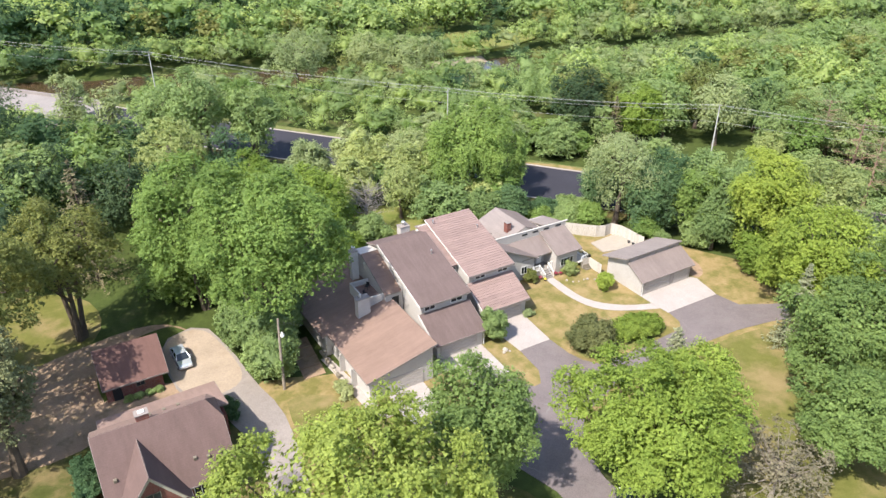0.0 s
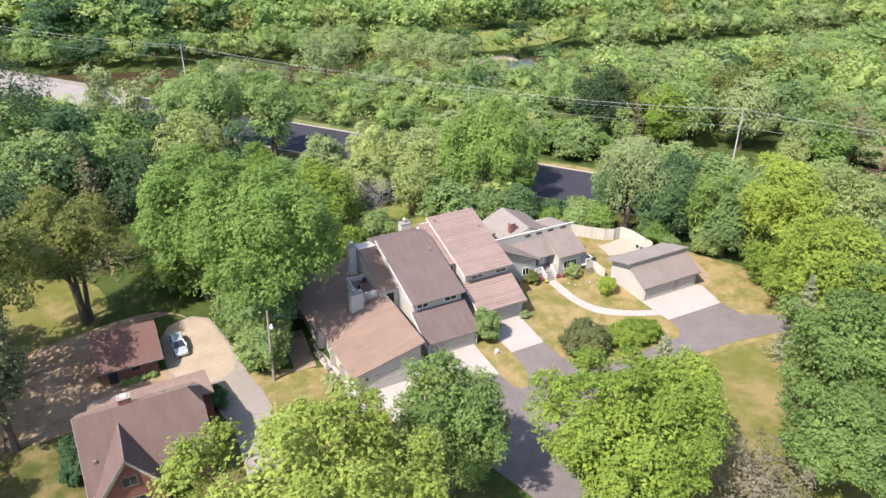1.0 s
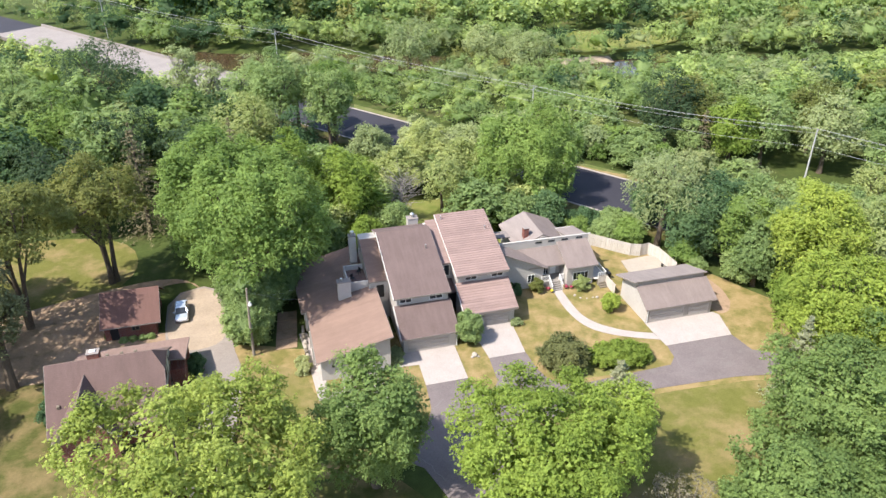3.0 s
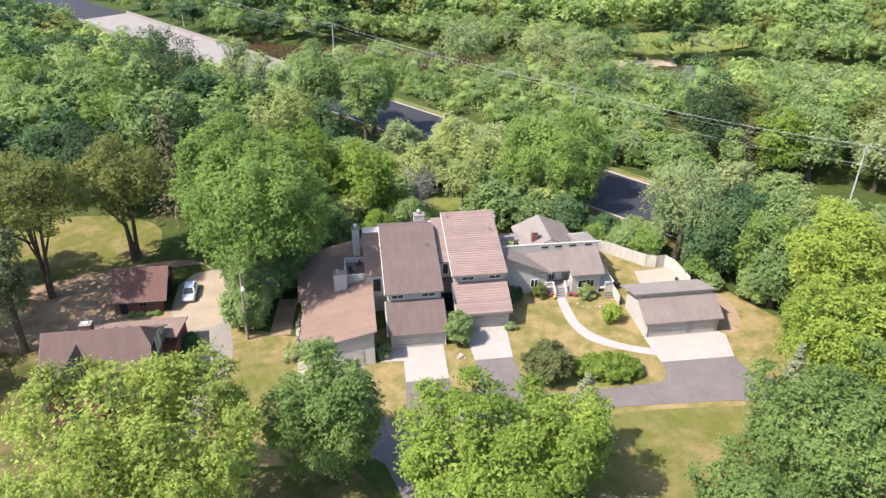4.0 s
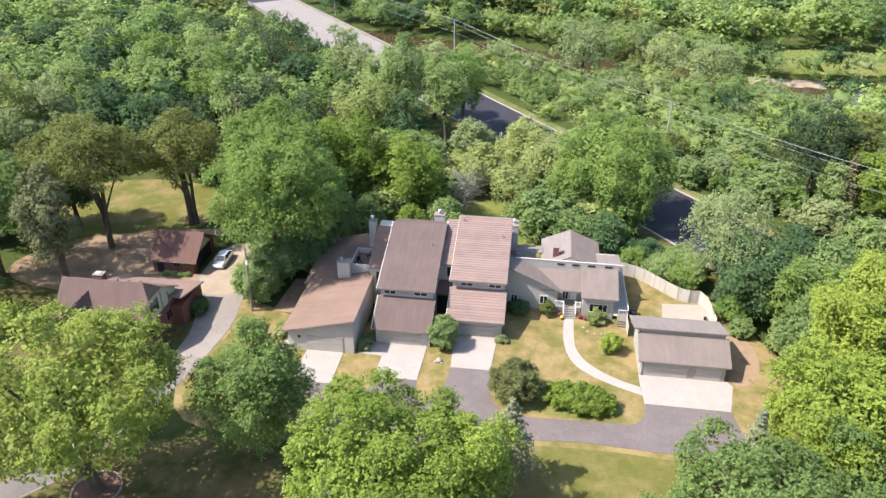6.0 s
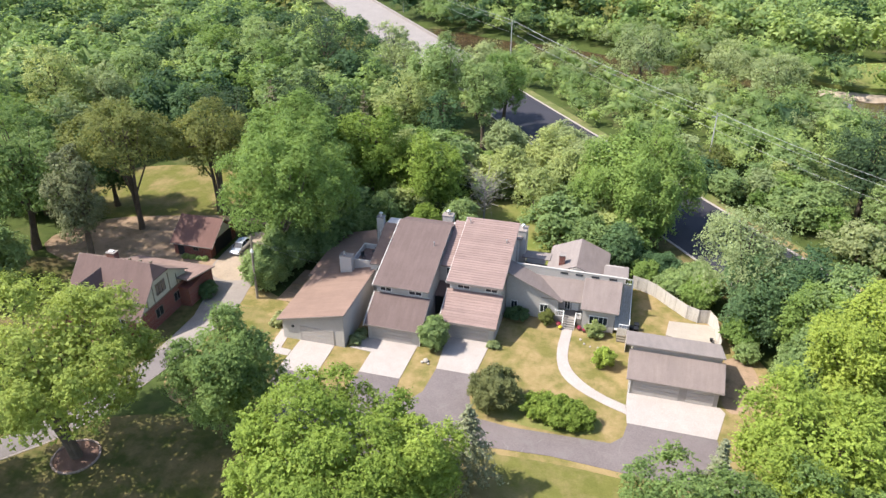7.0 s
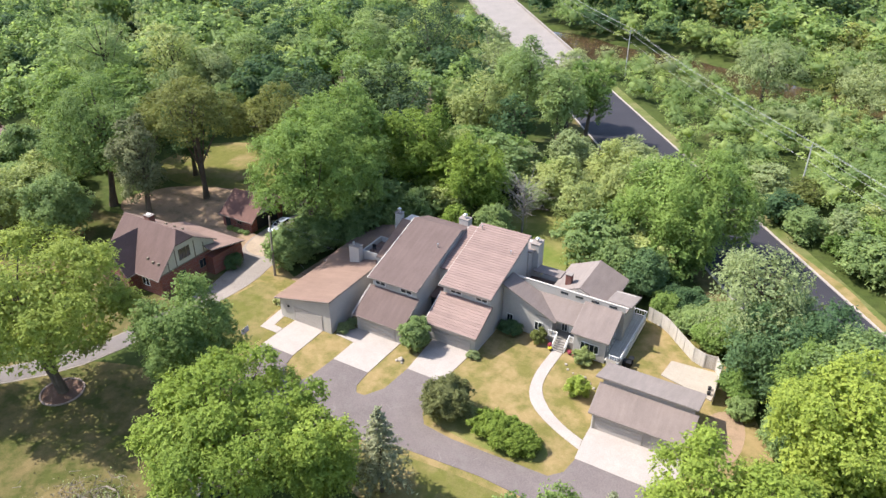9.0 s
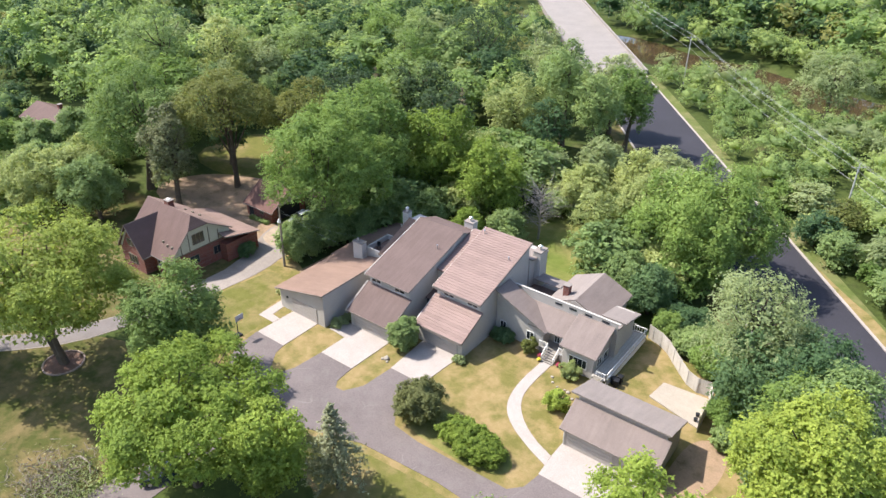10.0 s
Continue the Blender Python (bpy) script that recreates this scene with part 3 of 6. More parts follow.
def seg_dist(x, y, line):
    best = np.full(np.shape(x), 1e9)
    for (ax, ay), (bx, by) in zip(line, line[1:]):
        dx, dy = bx - ax, by - ay
        f = np.clip(((x - ax) * dx + (y - ay) * dy) / (dx * dx + dy * dy), 0, 1)
        best = np.minimum(best, np.hypot(x - ax - f * dx, y - ay - f * dy))
    return best


def ground_sheet():
    gx = np.concatenate(([-3000, -1200, -500, -260], np.arange(-180, 340, 5.0), [380, 460, 700, 1400, 3000]))
    gy = np.concatenate(([-3000, -1200, -400, -150, -60], np.arange(-20, 380, 5.0), [420, 520, 800, 1500, 3000]))
    X, Y = np.meshgrid(gx, gy, indexing="ij")
    rd = seg_dist(X, Y, RIVER)
    Z = -2.6 * np.clip((15 - rd) / 8, 0, 1)
    far = np.clip((seg_dist(X, Y, [(30, 20), (60, 80)]) - 70) / 60, 0, 1)
    Z += far * (0.35 * np.sin(X * 0.11 + 1) * np.cos(Y * 0.09) - 0.35)
    n = X * ROAD_N[0] + Y * ROAD_N[1]
    Z = np.where((n > 114) & (n < 142) & (rd > 15), np.minimum(Z, -0.12), Z)
    nx, ny = X.shape
    verts = np.stack((X, Y, Z), -1).reshape(-1, 3)
    i = np.arange(nx * ny).reshape(nx, ny)
    f = np.stack((i[:-1, :-1], i[1:, :-1], i[1:, 1:], i[:-1, 1:]), -1).reshape(-1, 4)
    me = bpy.data.meshes.new("ground")
    me.from_pydata(verts.tolist(), [], f.tolist())
    return tagged(link_mesh("ground", me, GROUND_M), "rough grassy ground with dry patches", "ground", kind="structure")


ground_sheet()


def flat(name, pts, z, material, label, category, low=-0.15):
    return tagged(part(name, sheet(pts, low, z), material), label, category, kind="structure")


def strip(name, line_l, line_r, z, material, label, category, low=-0.15):
    return flat(name, list(line_l) + list(line_r)[::-1], z, material, label, category, low)


# river
left, right = [], []
for k, (x, y) in enumerate(RIVER):
    ax, ay = RIVER[max(k - 1, 0)]
    bx, by = RIVER[min(k + 1, len(RIVER) - 1)]
    L = math.hypot(bx - ax, by - ay)
    nx, ny = -(by - ay) / L, (bx - ax) / L
    left.append((x + nx * 14, y + ny * 14))
    right.append((x - nx * 14, y - ny * 14))
strip("water", smooth_line(left), smooth_line(right), -1.9, WATER, "brown slow river between wooded banks", "river", -2.0)

# road, bridge and verges
NEAR, FAR = 119.4, 134.6
flat("road", [road_pt(-144, NEAR), road_pt(320, NEAR), road_pt(320, FAR), road_pt(-144, FAR)], 0.06, ROAD_TAR, "dark freshly laid asphalt road", "road", -0.4)
flat("road_2", [road_pt(-700, NEAR - 0.5), road_pt(-252, NEAR - 0.5), road_pt(-252, FAR + 0.5), road_pt(-700, FAR + 0.5)], 0.1, ROAD_TAR, "dark asphalt road beyond the bridge", "road", -0.4)
bridge = thing("bridge", (*road_pt(-198, 127), 0), "long pale concrete road bridge over the river", "bridge", kind="structure")


def world_part(name, bm, material, parent, label=""):
    ob = part(name, bm, material, parent, label)
    ob.matrix_parent_inverse = parent.matrix_basis.inverted()
    return ob


world_part("deck", sheet([road_pt(-252, NEAR - 1.2), road_pt(-144, NEAR - 1.2), road_pt(-144, FAR + 1.2), road_pt(-252, FAR + 1.2)], -0.9, 0.1), BRIDGE_CONC, bridge)
for n0 in (NEAR - 1.5, FAR + 1.0):
    world_part("parapet", sheet([road_pt(-252, n0), road_pt(-144, n0), road_pt(-144, n0 + 0.45), road_pt(-252, n0 + 0.45)], -0.9, 0.9), BRIDGE_CONC, bridge)
for s0 in (-228, -204, -180, -160):
    world_part("pier", sheet([road_pt(s0, NEAR), road_pt(s0 + 1.5, NEAR), road_pt(s0 + 1.5, FAR), road_pt(s0, FAR)], -4.0, -0.9), BRIDGE_CONC, bridge)
flat("kerb_far", [road_pt(-144, FAR + 0.004), road_pt(320, FAR + 0.004), road_pt(320, FAR + 0.38), road_pt(-144, FAR + 0.38)], 0.2, CONC, "pale concrete kerb along the road", "kerb", -0.3)
flat("kerb_near", [road_pt(-144, NEAR - 0.38), road_pt(320, NEAR - 0.38), road_pt(320, NEAR - 0.004), road_pt(-144, NEAR - 0.004)], 0.2, CONC, "pale concrete kerb along the road", "kerb", -0.3)
flat("verge_far", [road_pt(-142, FAR + 0.384), road_pt(320, FAR + 0.384), road_pt(320, FAR + 2.7), road_pt(-142, FAR + 2.7)], 0.12, VERGE, "mown grass verge beside the road", "grass", -0.5)
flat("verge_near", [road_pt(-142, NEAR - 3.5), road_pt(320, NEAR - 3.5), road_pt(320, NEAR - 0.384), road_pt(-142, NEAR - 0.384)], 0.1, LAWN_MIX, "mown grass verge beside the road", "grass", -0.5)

# lawns
flat("lawn_front", smooth_poly([(15.5, 44.5), (32, 44), (45, 43), (62, 36), (92, 40), (94, 54), (89, 62), (85, 70), (81, 79), (68, 86), (52, 76), (36, 66), (25, 66), (19, 69), (15, 70), (14.5, 60)]), 0.015, LAWN_DRY, "dry sunburnt front lawn with bare tan patches", "lawn")
flat("lawn_drive_edge", smooth_poly([(44, 43.6), (52, 40.5), (66, 36.5), (90, 40.5), (88, 42.6), (80, 45.6), (74, 46.6), (62, 47.2), (52, 46.4)], 1), 0.021, LAWN_WEST, "greener strip of lawn along the drive", "lawn")
flat("lawn_pole_side", smooth_poly([(16.4, 45.5), (26.2, 45.5), (27.2, 50.5), (27.4, 55.0), (25.0, 56.6), (24.2, 62.0), (18.0, 66.0), (16.9, 60.0)], 1), 0.021, LAWN_WEST, "yellow-green lawn beside the lamp pole", "lawn")
flat("lawn_back", smooth_poly([(35, 78), (57, 78), (60, 92), (54, 106), (44, 110), (36, 100)]), 0.02, LAWN_GREEN, "bright green back lawn", "lawn")
flat("lawn_west", smooth_poly([(-30, 82), (-4, 84), (3, 92), (0, 104), (-16, 108), (-32, 100)]), 0.02, LAWN_WEST, "sunlit yellow-green lawn", "lawn")
flat("lawn_park", smooth_poly([(41.5, 44.5), (112, 46), (116, 0), (104, -50), (41.5, -62)], 2), 0.018, LAWN_WEST, "mown lawn under the tall trees", "lawn")
flat("lawn_side", smooth_poly([(-34, 66), (-10, 70), (11, 69), (13, 52), (12, 40), (-40, 26), (-50, 40)]), 0.012, LAWN_MIX, "patchy lawn beside the brick house, shade put into its colour", "lawn")
flat("lawn_south", smooth_poly([(4, 36), (20, 44), (34, 44), (35.8, 20), (35.8, -62), (0, -50), (-24, -10), (-14, 20)]), 0.012, LAWN_MIX, "patchy lawn under tall trees, their shade put into its colour", "lawn")
flat("bare_yard", smooth_poly([(-24, 70), (-3, 67), (0, 73), (-1, 80), (2, 86), (10, 88), (12, 84), (8, 90), (-6, 87), (-20, 82)]), 0.03, DIRT, "bare brown dirt yard beside the brick garage", "ground")
flat("side_yard", smooth_poly([(-4, 67.5), (9.5, 67.5), (11.5, 70), (8.5, 75.5), (-3, 75.5)], 1), 0.034, DIRT, "worn dirt yard before the brick garage", "ground")
flat("sandy_yard", smooth_poly([(7.4, 71.6), (7.3, 84.0), (13.2, 85.6), (14.8, 78.0), (15.2, 71.0), (11.0, 69.5)], 2), 0.057, SAND, "pale sandy gravel round the parked car", "ground")
flat("far_meadow", smooth_poly([(112, 199), (128, 197), (150, 199), (166, 206), (158, 222), (136, 228), (120, 218), (110, 208)]), 0.1, LAWN_GREEN, "sunny mown meadow across the river", "meadow", -1.0)
flat("far_clearing", smooth_poly([(60, 250), (80, 254), (86, 268), (70, 276), (58, 266)]), 0.1, LAWN_GREEN, "sunny clearing in the far woods", "meadow", -1.0)
bank = bmesh.new()
bank_rows = []
for x in np.arange(112, 133, 1.5):
    w = 0.7 * math.sin(x * 0.9) + 0.4 * math.sin(x * 2.3)
    y = 194.6 - 0.06 * (x - 112)
    bank_rows.append([bank.verts.new(p) for p in ((x, y + 3.5, -1.4), (x, y + 1.6 + 0.5 * w, -0.95), (x, y + w, -1.2), (x, y - 1.6 + w, -1.75), (x, y - 3.4 + 1.3 * w, -2.4))])
for a, b in zip(bank_rows, bank_rows[1:]):
    for k in range(4):
        bank.faces.new((a[k], a[k + 1], b[k + 1], b[k]))
tagged(part("river_bank", bank, SAND), "bare sandy river bank", "bank", kind="structure")
flat("worn_verge", smooth_poly([road_pt(-44, FAR + 0.6), road_pt(-34, FAR + 0.45), road_pt(-12, FAR + 0.45), road_pt(-4, FAR + 0.9), road_pt(-12, FAR + 2.0), road_pt(-20, FAR + 1.5), road_pt(-27, FAR + 2.5), road_pt(-33, FAR + 1.3)], 2),
     0.126, LAWN_DRY, "worn dry strip of the road verge", "grass", -0.3)

# drives, aprons and paths
DRIVE = [(28, 53.6), (28.4, 50), (31, 46), (34.5, 43), (36, 38), (36, -70), (41, -70), (41.3, 37), (42.5, 41.5), (46, 45.2), (52.5, 47.3), (62, 48), (74.3, 47.4), (80, 46.4),
         (89, 43.2), (90.5, 46), (83.5, 49.3), (79.6, 51.5), (79, 55), (69.6, 55.1), (69.2, 52.8), (68, 51.5), (57, 51.1), (53.4, 51.5), (52.3, 53), (51.7, 55), (51.5, 58.6),
         (46.7, 58.6), (46.3, 54.2), (45, 52.1), (43.9, 52), (43.2, 53), (43, 55.6), (37.8, 55.6), (37.4, 51.5), (36.4, 49.3), (35.2, 49.6), (33.4, 52), (33, 53.6)]
flat("driveway", DRIVE, 0.05, ASPHALT, "cracked grey asphalt driveway with rounded grass islands", "driveway")
flat("apron_1", [(28.1, 53.6), (33.0, 53.6), (33.0, 59.6), (28.3, 59.6)], 0.075, CONC, "pale concrete apron before a garage", "driveway")
flat("apron_2", [(37.8, 55.6), (43.0, 55.6), (43.2, 62.3), (36.6, 62.3), (35.0, 62.3), (35.0, 59.8), (37.9, 59.6)], 0.075, CONC, "pale concrete apron before a garage", "driveway")
flat("apron_3", [(46.7, 58.6), (51.5, 58.6), (52.0, 65.3), (46.3, 65.3)], 0.075, CONC, "pale concrete apron before a garage", "driveway")
flat("apron_4", [(69.5, 55.1), (79, 55), (80.1, 59.5), (79.6, 60.3), (69.3, 60.3), (69.3, 58)], 0.075, CONC, "wide pale concrete apron before the detached garage", "driveway")
PATH_L = smooth_line([(60.5, 71.0), (60.3, 65.6), (61.2, 61.7), (63.2, 59.5), (66.4, 57.7), (69.4, 56.5)])
PATH_R = smooth_line([(61.8, 71.0), (61.7, 65.4), (62.4, 62.9), (64.2, 60.7), (66.7, 59.0), (69.25, 58.0)])
strip("path_front", PATH_L, PATH_R, 0.065, CONC, "curved pale concrete garden path", "path")
flat("path_side", [(25.2, 56.2), (28.1, 56.2), (28.1, 57.3), (26.6, 57.4), (26.3, 61), (25.2, 70), (24.2, 70), (24.9, 61)], 0.065, CONC, "narrow concrete path along the side wall", "path")
flat("drive_west", smooth_poly([(7.1, 74.2), (7.1, 84), (13.5, 86), (15.2, 78), (15.7, 70), (16.9, 64), (16.4, 58), (15.6, 53), (14.0, 45), (11.6, 37.5), (6, 31), (-4, 22), (-8, 24), (3.0, 32.6), (8.6, 40), (11.0, 46), (11.9, 54), (12.1, 63), (8, 71)], 1),
     0.05, DRIVE_OLD, "worn pale concrete drive to the brick garage", "driveway")
# Grey asphalt overlay, darkened further to carry the tree's dappled shade.
flat("drive_lower", smooth_poly([(15.75, 54.0), (13.9, 45.2), (11.5, 37.8), (5.9, 31.3), (-4, 22.3), (-7.6, 24.1), (3.2, 32.6), (8.8, 39.8), (11.2, 46), (12.0, 54)], 1), 0.068, DRIVE_GREY, "grey worn asphalt end of the side drive, darkened for tree shade", "driveway")
flat("patio", [(73.6, 72.9), (79.8, 71.2), (79.9, 76.6), (74.0, 76.2)], 0.16, PATIO, "pale tan concrete patio in the fenced yard", "patio")
flat("bare_strip", smooth_poly([(79.8, 59.5), (82.5, 60), (84.5, 64), (84, 70), (81, 70.5), (79.6, 67)]), 0.03, DIRT, "bare brown dirt beside the detached garage", "ground")
flat("planting_bed", smooth_poly([(52.6, 52.6), (58, 51.6), (66, 51.8), (67.5, 54.5), (63, 56.8), (56, 57), (52.8, 56)]), 0.03, LAWN_GREEN, "green edge of a shrub bed", "bed")

# ---- houses ----
def window(parent, x0, x1, z0, z1, y, bars=1, material=WHITE, axis="y", name="window"):
    """A framed window on a wall that faces -y (axis y) or +x (axis x)."""
    fr, t = 0.07, 0.05
    bm = bmesh.new()
    spans = [(x0, x1, z0, z0 + fr), (x0, x1, z1 - fr, z1), (x0, x0 + fr, z0 + fr, z1 - fr), (x1 - fr, x1, z0 + fr, z1 - fr)]
    for k in range(bars):
        c = x0 + (x1 - x0) * (k + 1) / (bars + 1)
        spans.append((c - 0.03, c + 0.03, z0 + fr, z1 - fr))
    for a, b, c, d in spans:
        box(a, b, y - t, y + 0.01, c, d, bm) if axis == "y" else box(y - 0.01, y + t, a, b, c, d, bm)
    w = world_part(name, bm, material, parent)
    bm = box(x0 + fr, x1 - fr, y - 0.02, y + 0.01, z0 + fr, z1 - fr) if axis == "y" else box(y - 0.01, y + 0.02, x0 + fr, x1 - fr, z0 + fr, z1 - fr)
    part("pane", bm, GLASS, w)
    return w


def garage_door(parent, x0, x1, y, h=2.15, material=DOOR_PAINT):
    bm = bmesh.new()
    for a, b, c, d in ((x0 - 0.12, x0, 0.06, h + 0.12), (x1, x1 + 0.12, 0.06, h + 0.12), (x0, x1, h, h + 0.12)):
        box(a, b, y - 0.06, y + 0.02, c, d, bm)
    g = world_part("garage_door", bm, material, parent)
    for k in range(4):
        z = 0.07 + k * (h - 0.07) / 4
        part("panel", box(x0, x1, y - 0.035, y + 0.015, z, z + (h - 0.07) / 4 - 0.025, bevel=0.008), material, g)
    return g


def roof_plane(parent, pts, material, thick=0.16, fascia=True, name="roof"):
    r = world_part(name, slab(pts, thick), material, parent)
    if fascia:
        n = len(pts)
        for k in range(n):
            a, b = Vector(pts[k]), Vector(pts[(k + 1) % n])
            if (b - a).length < 0.5:
                continue
            mid = sum((Vector(p) for p in pts), Vector()) / n
            out = ((a + b) / 2 - mid)
            e = (b - a).normalized()
            o = Vector((out.x, out.y, 0))
            o = (o - Vector((e.x, e.y, 0)) * o.dot(Vector((e.x, e.y, 0)))).normalized() * 0.04
            q = [a - Vector((0, 0, 0.03)), b - Vector((0, 0, 0.03)), b - Vector((0, 0, thick + 0.04)), a - Vector((0, 0, thick + 0.04))]
            part("fascia", loft([[p + o * 0.05 for p in q], [p + o for p in q]]), FASCIA, r)
    return r


def courses(parent, x0, x1, y0, z0, y1, z1, step, material):
    """A roof slope laid in raised courses, each lapping over the one below."""
    r = world_part("roof", slab([(x0, y0, z0 - 0.05), (x1, y0, z0 - 0.05), (x1, y1, z1 - 0.05), (x0, y1, z1 - 0.05)], 0.14), material, parent)
    L = math.hypot(y1 - y0, z1 - z0)
    n = int(round(L / step))
    ey, ez = (y1 - y0) / L, (z1 - z0) / L
    for k in range(n):
        a, b = k * L / n, (k + 1) * L / n + 0.03
        b = min(b, L)
        lo = lambda s, h: (y0 + ey * s - ez * h, z0 + ez * s + ey * h)
        prof = [lo(a, -0.05), lo(a, 0.05), lo(b, 0.005), lo(b, -0.05)]
        part("course", prism_x(prof, x0, x1), material, r)
    return r


def chimney(parent, x, y, z0, z1, w=1.1, d=0.9, cap=True, material=SIDING, name="chimney"):
    c = world_part(name, box(x - w / 2, x + w / 2, y - d / 2, y + d / 2, z0, z1, bevel=0.02), material, parent)
    part("cap", box(x - w / 2 - 0.06, x + w / 2 + 0.06, y - d / 2 - 0.06, y + d / 2 + 0.06, z1, z1 + 0.08, bevel=0.01), FASCIA, c)
    if cap:
        bm = tube([(x, y, z1 + 0.08), (x, y, z1 + 0.55)], [0.17, 0.17], 12)
        tube([(x, y, z1 + 0.55), (x, y, z1 + 0.62), (x, y, z1 + 0.78)], [0.3, 0.3, 0.08], 12, bm)
        part("flue", bm, METAL, c)
    return c


def vent_pipe(parent, x, y, z, h=0.45):
    bm = tube([(x, y, z - 0.3), (x, y, z + h)], [0.07, 0.07], 8)
    tube([(x, y, z + h), (x, y, z + h + 0.12)], [0.12, 0.1], 8, bm)
    return world_part("vent_pipe", bm, METAL, parent)


# unit one: shed roof rising to the right
u1 = thing("townhouse", (30, 65, 0), "end townhouse with beige siding and tan-brown shed roof", "townhouse", "row of townhouses")
world_part("wall", prism_y([(26.0, 0), (26.0, 2.95), (34.4, 5.0), (34.4, 0)], 59.6, 70.3), SIDING, u1)
world_part("wall", prism_y([(25.2, 0), (25.2, 2.75), (33.9, 4.9), (33.9, 0)], 70.3, 82.5), SIDING, u1)
roof_plane(u1, [(25.5, 59.15, 3.1), (34.75, 59.15, 5.3), (34.75, 70.4, 5.3), (25.5, 70.4, 3.1)], ROOF1)
roof_plane(u1, [(24.8, 70.41, 2.9), (33.9, 70.41, 5.05), (33.9, 83.2, 5.05), (26.6, 83.2, 3.3), (24.6, 79.9, 2.85)], ROOF1)
for a, b, c, d in ((31.2, 33.88, 71.3, 71.5), (31.2, 31.38, 71.5, 75.8), (31.2, 33.88, 75.8, 75.98)):
    world_part("parapet", box(a, b, c, d, 4.3, 5.95, bevel=0.02), SIDING, u1)
world_part("terrace_floor", box(31.38, 33.9, 71.5, 75.8, 4.3, 5.2), TERRACE, u1, "red-brown roof terrace floor")
chimney(u1, 30.6, 70.7, 4.0, 6.75, 1.7, 1.0, cap=False)
bm = tube([(30.3, 70.7, 6.75), (30.3, 70.7, 7.25)], [0.16, 0.16], 10)
world_part("flue", bm, METAL, u1)
garage_door(u1, 28.5, 32.9, 59.59)
world_part("house_lamp", box(27.3, 27.6, 59.45, 59.6, 1.9, 2.2, bevel=0.03), BLACK, u1, "small black wall lamp")
for yy in (63.0, 66.4):
    world_part("wall_return", box(25.3, 26.1, yy, yy + 0.2, 0, 2.6), SIDING, u1)
chimney(u1, 33.0, 78.3, 5.0, 9.2, 1.0, 0.9)
vent_pipe(u1, 33.6, 76.3, 7.6)

# link roof between units one and two
roof_plane(u1, [(33.9, 70.9, 5.9), (36.3, 70.9, 5.9), (36.3, 77.7, 8.75), (33.9, 77.7, 8.75)], ROOF1)
world_part("wall", prism_x([(71.0, 0), (71.0, 5.7), (77.5, 8.55), (80, 8.4), (80, 0)], 33.95, 36.55), SIDING, u1)
# A flat panel on the wall; the opening's darkness is only its colour.
world_part("door", box(34.9, 35.9, 70.95, 71.0, 3.3, 5.2), DARK_FILL, u1, "near-black panel, an opening's shade put into its colour")

# unit two
u2 = thing("townhouse", (40, 70, 0), "middle townhouse with beige siding and dark brown stepped roof", "townhouse", "row of townhouses")
world_part("wall", prism_x([(62.3, 0), (62.3, 2.35), (66.2, 4.5), (66.2, 5.95), (77.1, 9.35), (80.6, 8.2), (80.6, 0)], 36.6, 43.4), SIDING, u2)
roof_plane(u2, [(36.3, 61.85, 2.5), (43.75, 61.85, 2.5), (43.75, 66.2, 4.72), (36.3, 66.2, 4.72)], ROOF2)
roof_plane(u2, [(36.2, 65.7, 6.1), (43.7, 65.7, 6.1), (43.7, 77.4, 9.7), (36.2, 77.4, 9.7)], ROOF2)
roof_plane(u2, [(36.2, 77.45, 9.6), (43.7, 77.45, 9.6), (43.7, 80.9, 8.4), (36.2, 80.9, 8.4)], ROOF2)
# Left rake trim, made paler to carry the sunlight on its edge.
for a, b in (((61.8, 2.5), (66.19, 4.74)), ((65.65, 6.1), (77.4, 9.72))):
    world_part("rake_board", prism_x([(a[0], a[1] - 0.3), (a[0], a[1] + 0.005), (b[0], b[1] + 0.005), (b[0], b[1] - 0.3)], 36.11, 36.19), TRIM, u2, "pale rake board, its sunlit edge put into the paint")
window(u2, 37.0, 38.6, 5.0, 5.62, 66.19, 1)
window(u2, 40.9, 42.7, 5.0, 5.62, 66.19, 1)
garage_door(u2, 37.2, 42.4, 62.29, 2.1)
chimney(u2, 42.2, 81.2, 6.0, 9.35, 1.5, 1.1)
vent_pipe(u2, 42.3, 73.4, 8.5)
world_part("downpipe", tube([(43.5, 62.2, 2.3), (43.5, 62.2, 0.1)], [0.05, 0.05], 8), WHITE, u2)

# recess between units two and three
courses(u2, 43.72, 45.3, 71.6, 6.75, 79.9, 9.3, 0.42, ROOF3)
world_part("wall", prism_x([(72.0, 0), (72.0, 6.55), (79.8, 9.0), (79.8, 0)], 43.4, 45.6), SIDING, u2)
window(u2, 44.4, 45.25, 4.6, 6.3, 71.99, 0)
roof_plane(u2, [(43.45, 69.4, 3.4), (45.55, 69.4, 3.4), (45.55, 71.98, 4.1), (43.45, 71.98, 4.1)], ROOF2, fascia=False)
# Solid near-black block in place of the shade between the two units.
world_part("wall", box(43.4, 45.6, 69.8, 71.98, 0, 3.3), DARK_FILL, u2, "near-black block standing in for the shade of the entrance gap")

# unit three
u3 = thing("townhouse", (49, 73, 0), "townhouse with beige siding and rose tile roof in raised courses", "townhouse", "row of townhouses")
world_part("wall", prism_x([(65.3, 0), (65.3, 2.5), (69.2, 4.55), (69.2, 6.15), (80.2, 9.5), (80.2, 0)], 45.6, 52.4), SIDING, u3)
world_part("wall", box(46, 52.6, 80.2, 84.0, 0, 7.1), SIDING, u3)
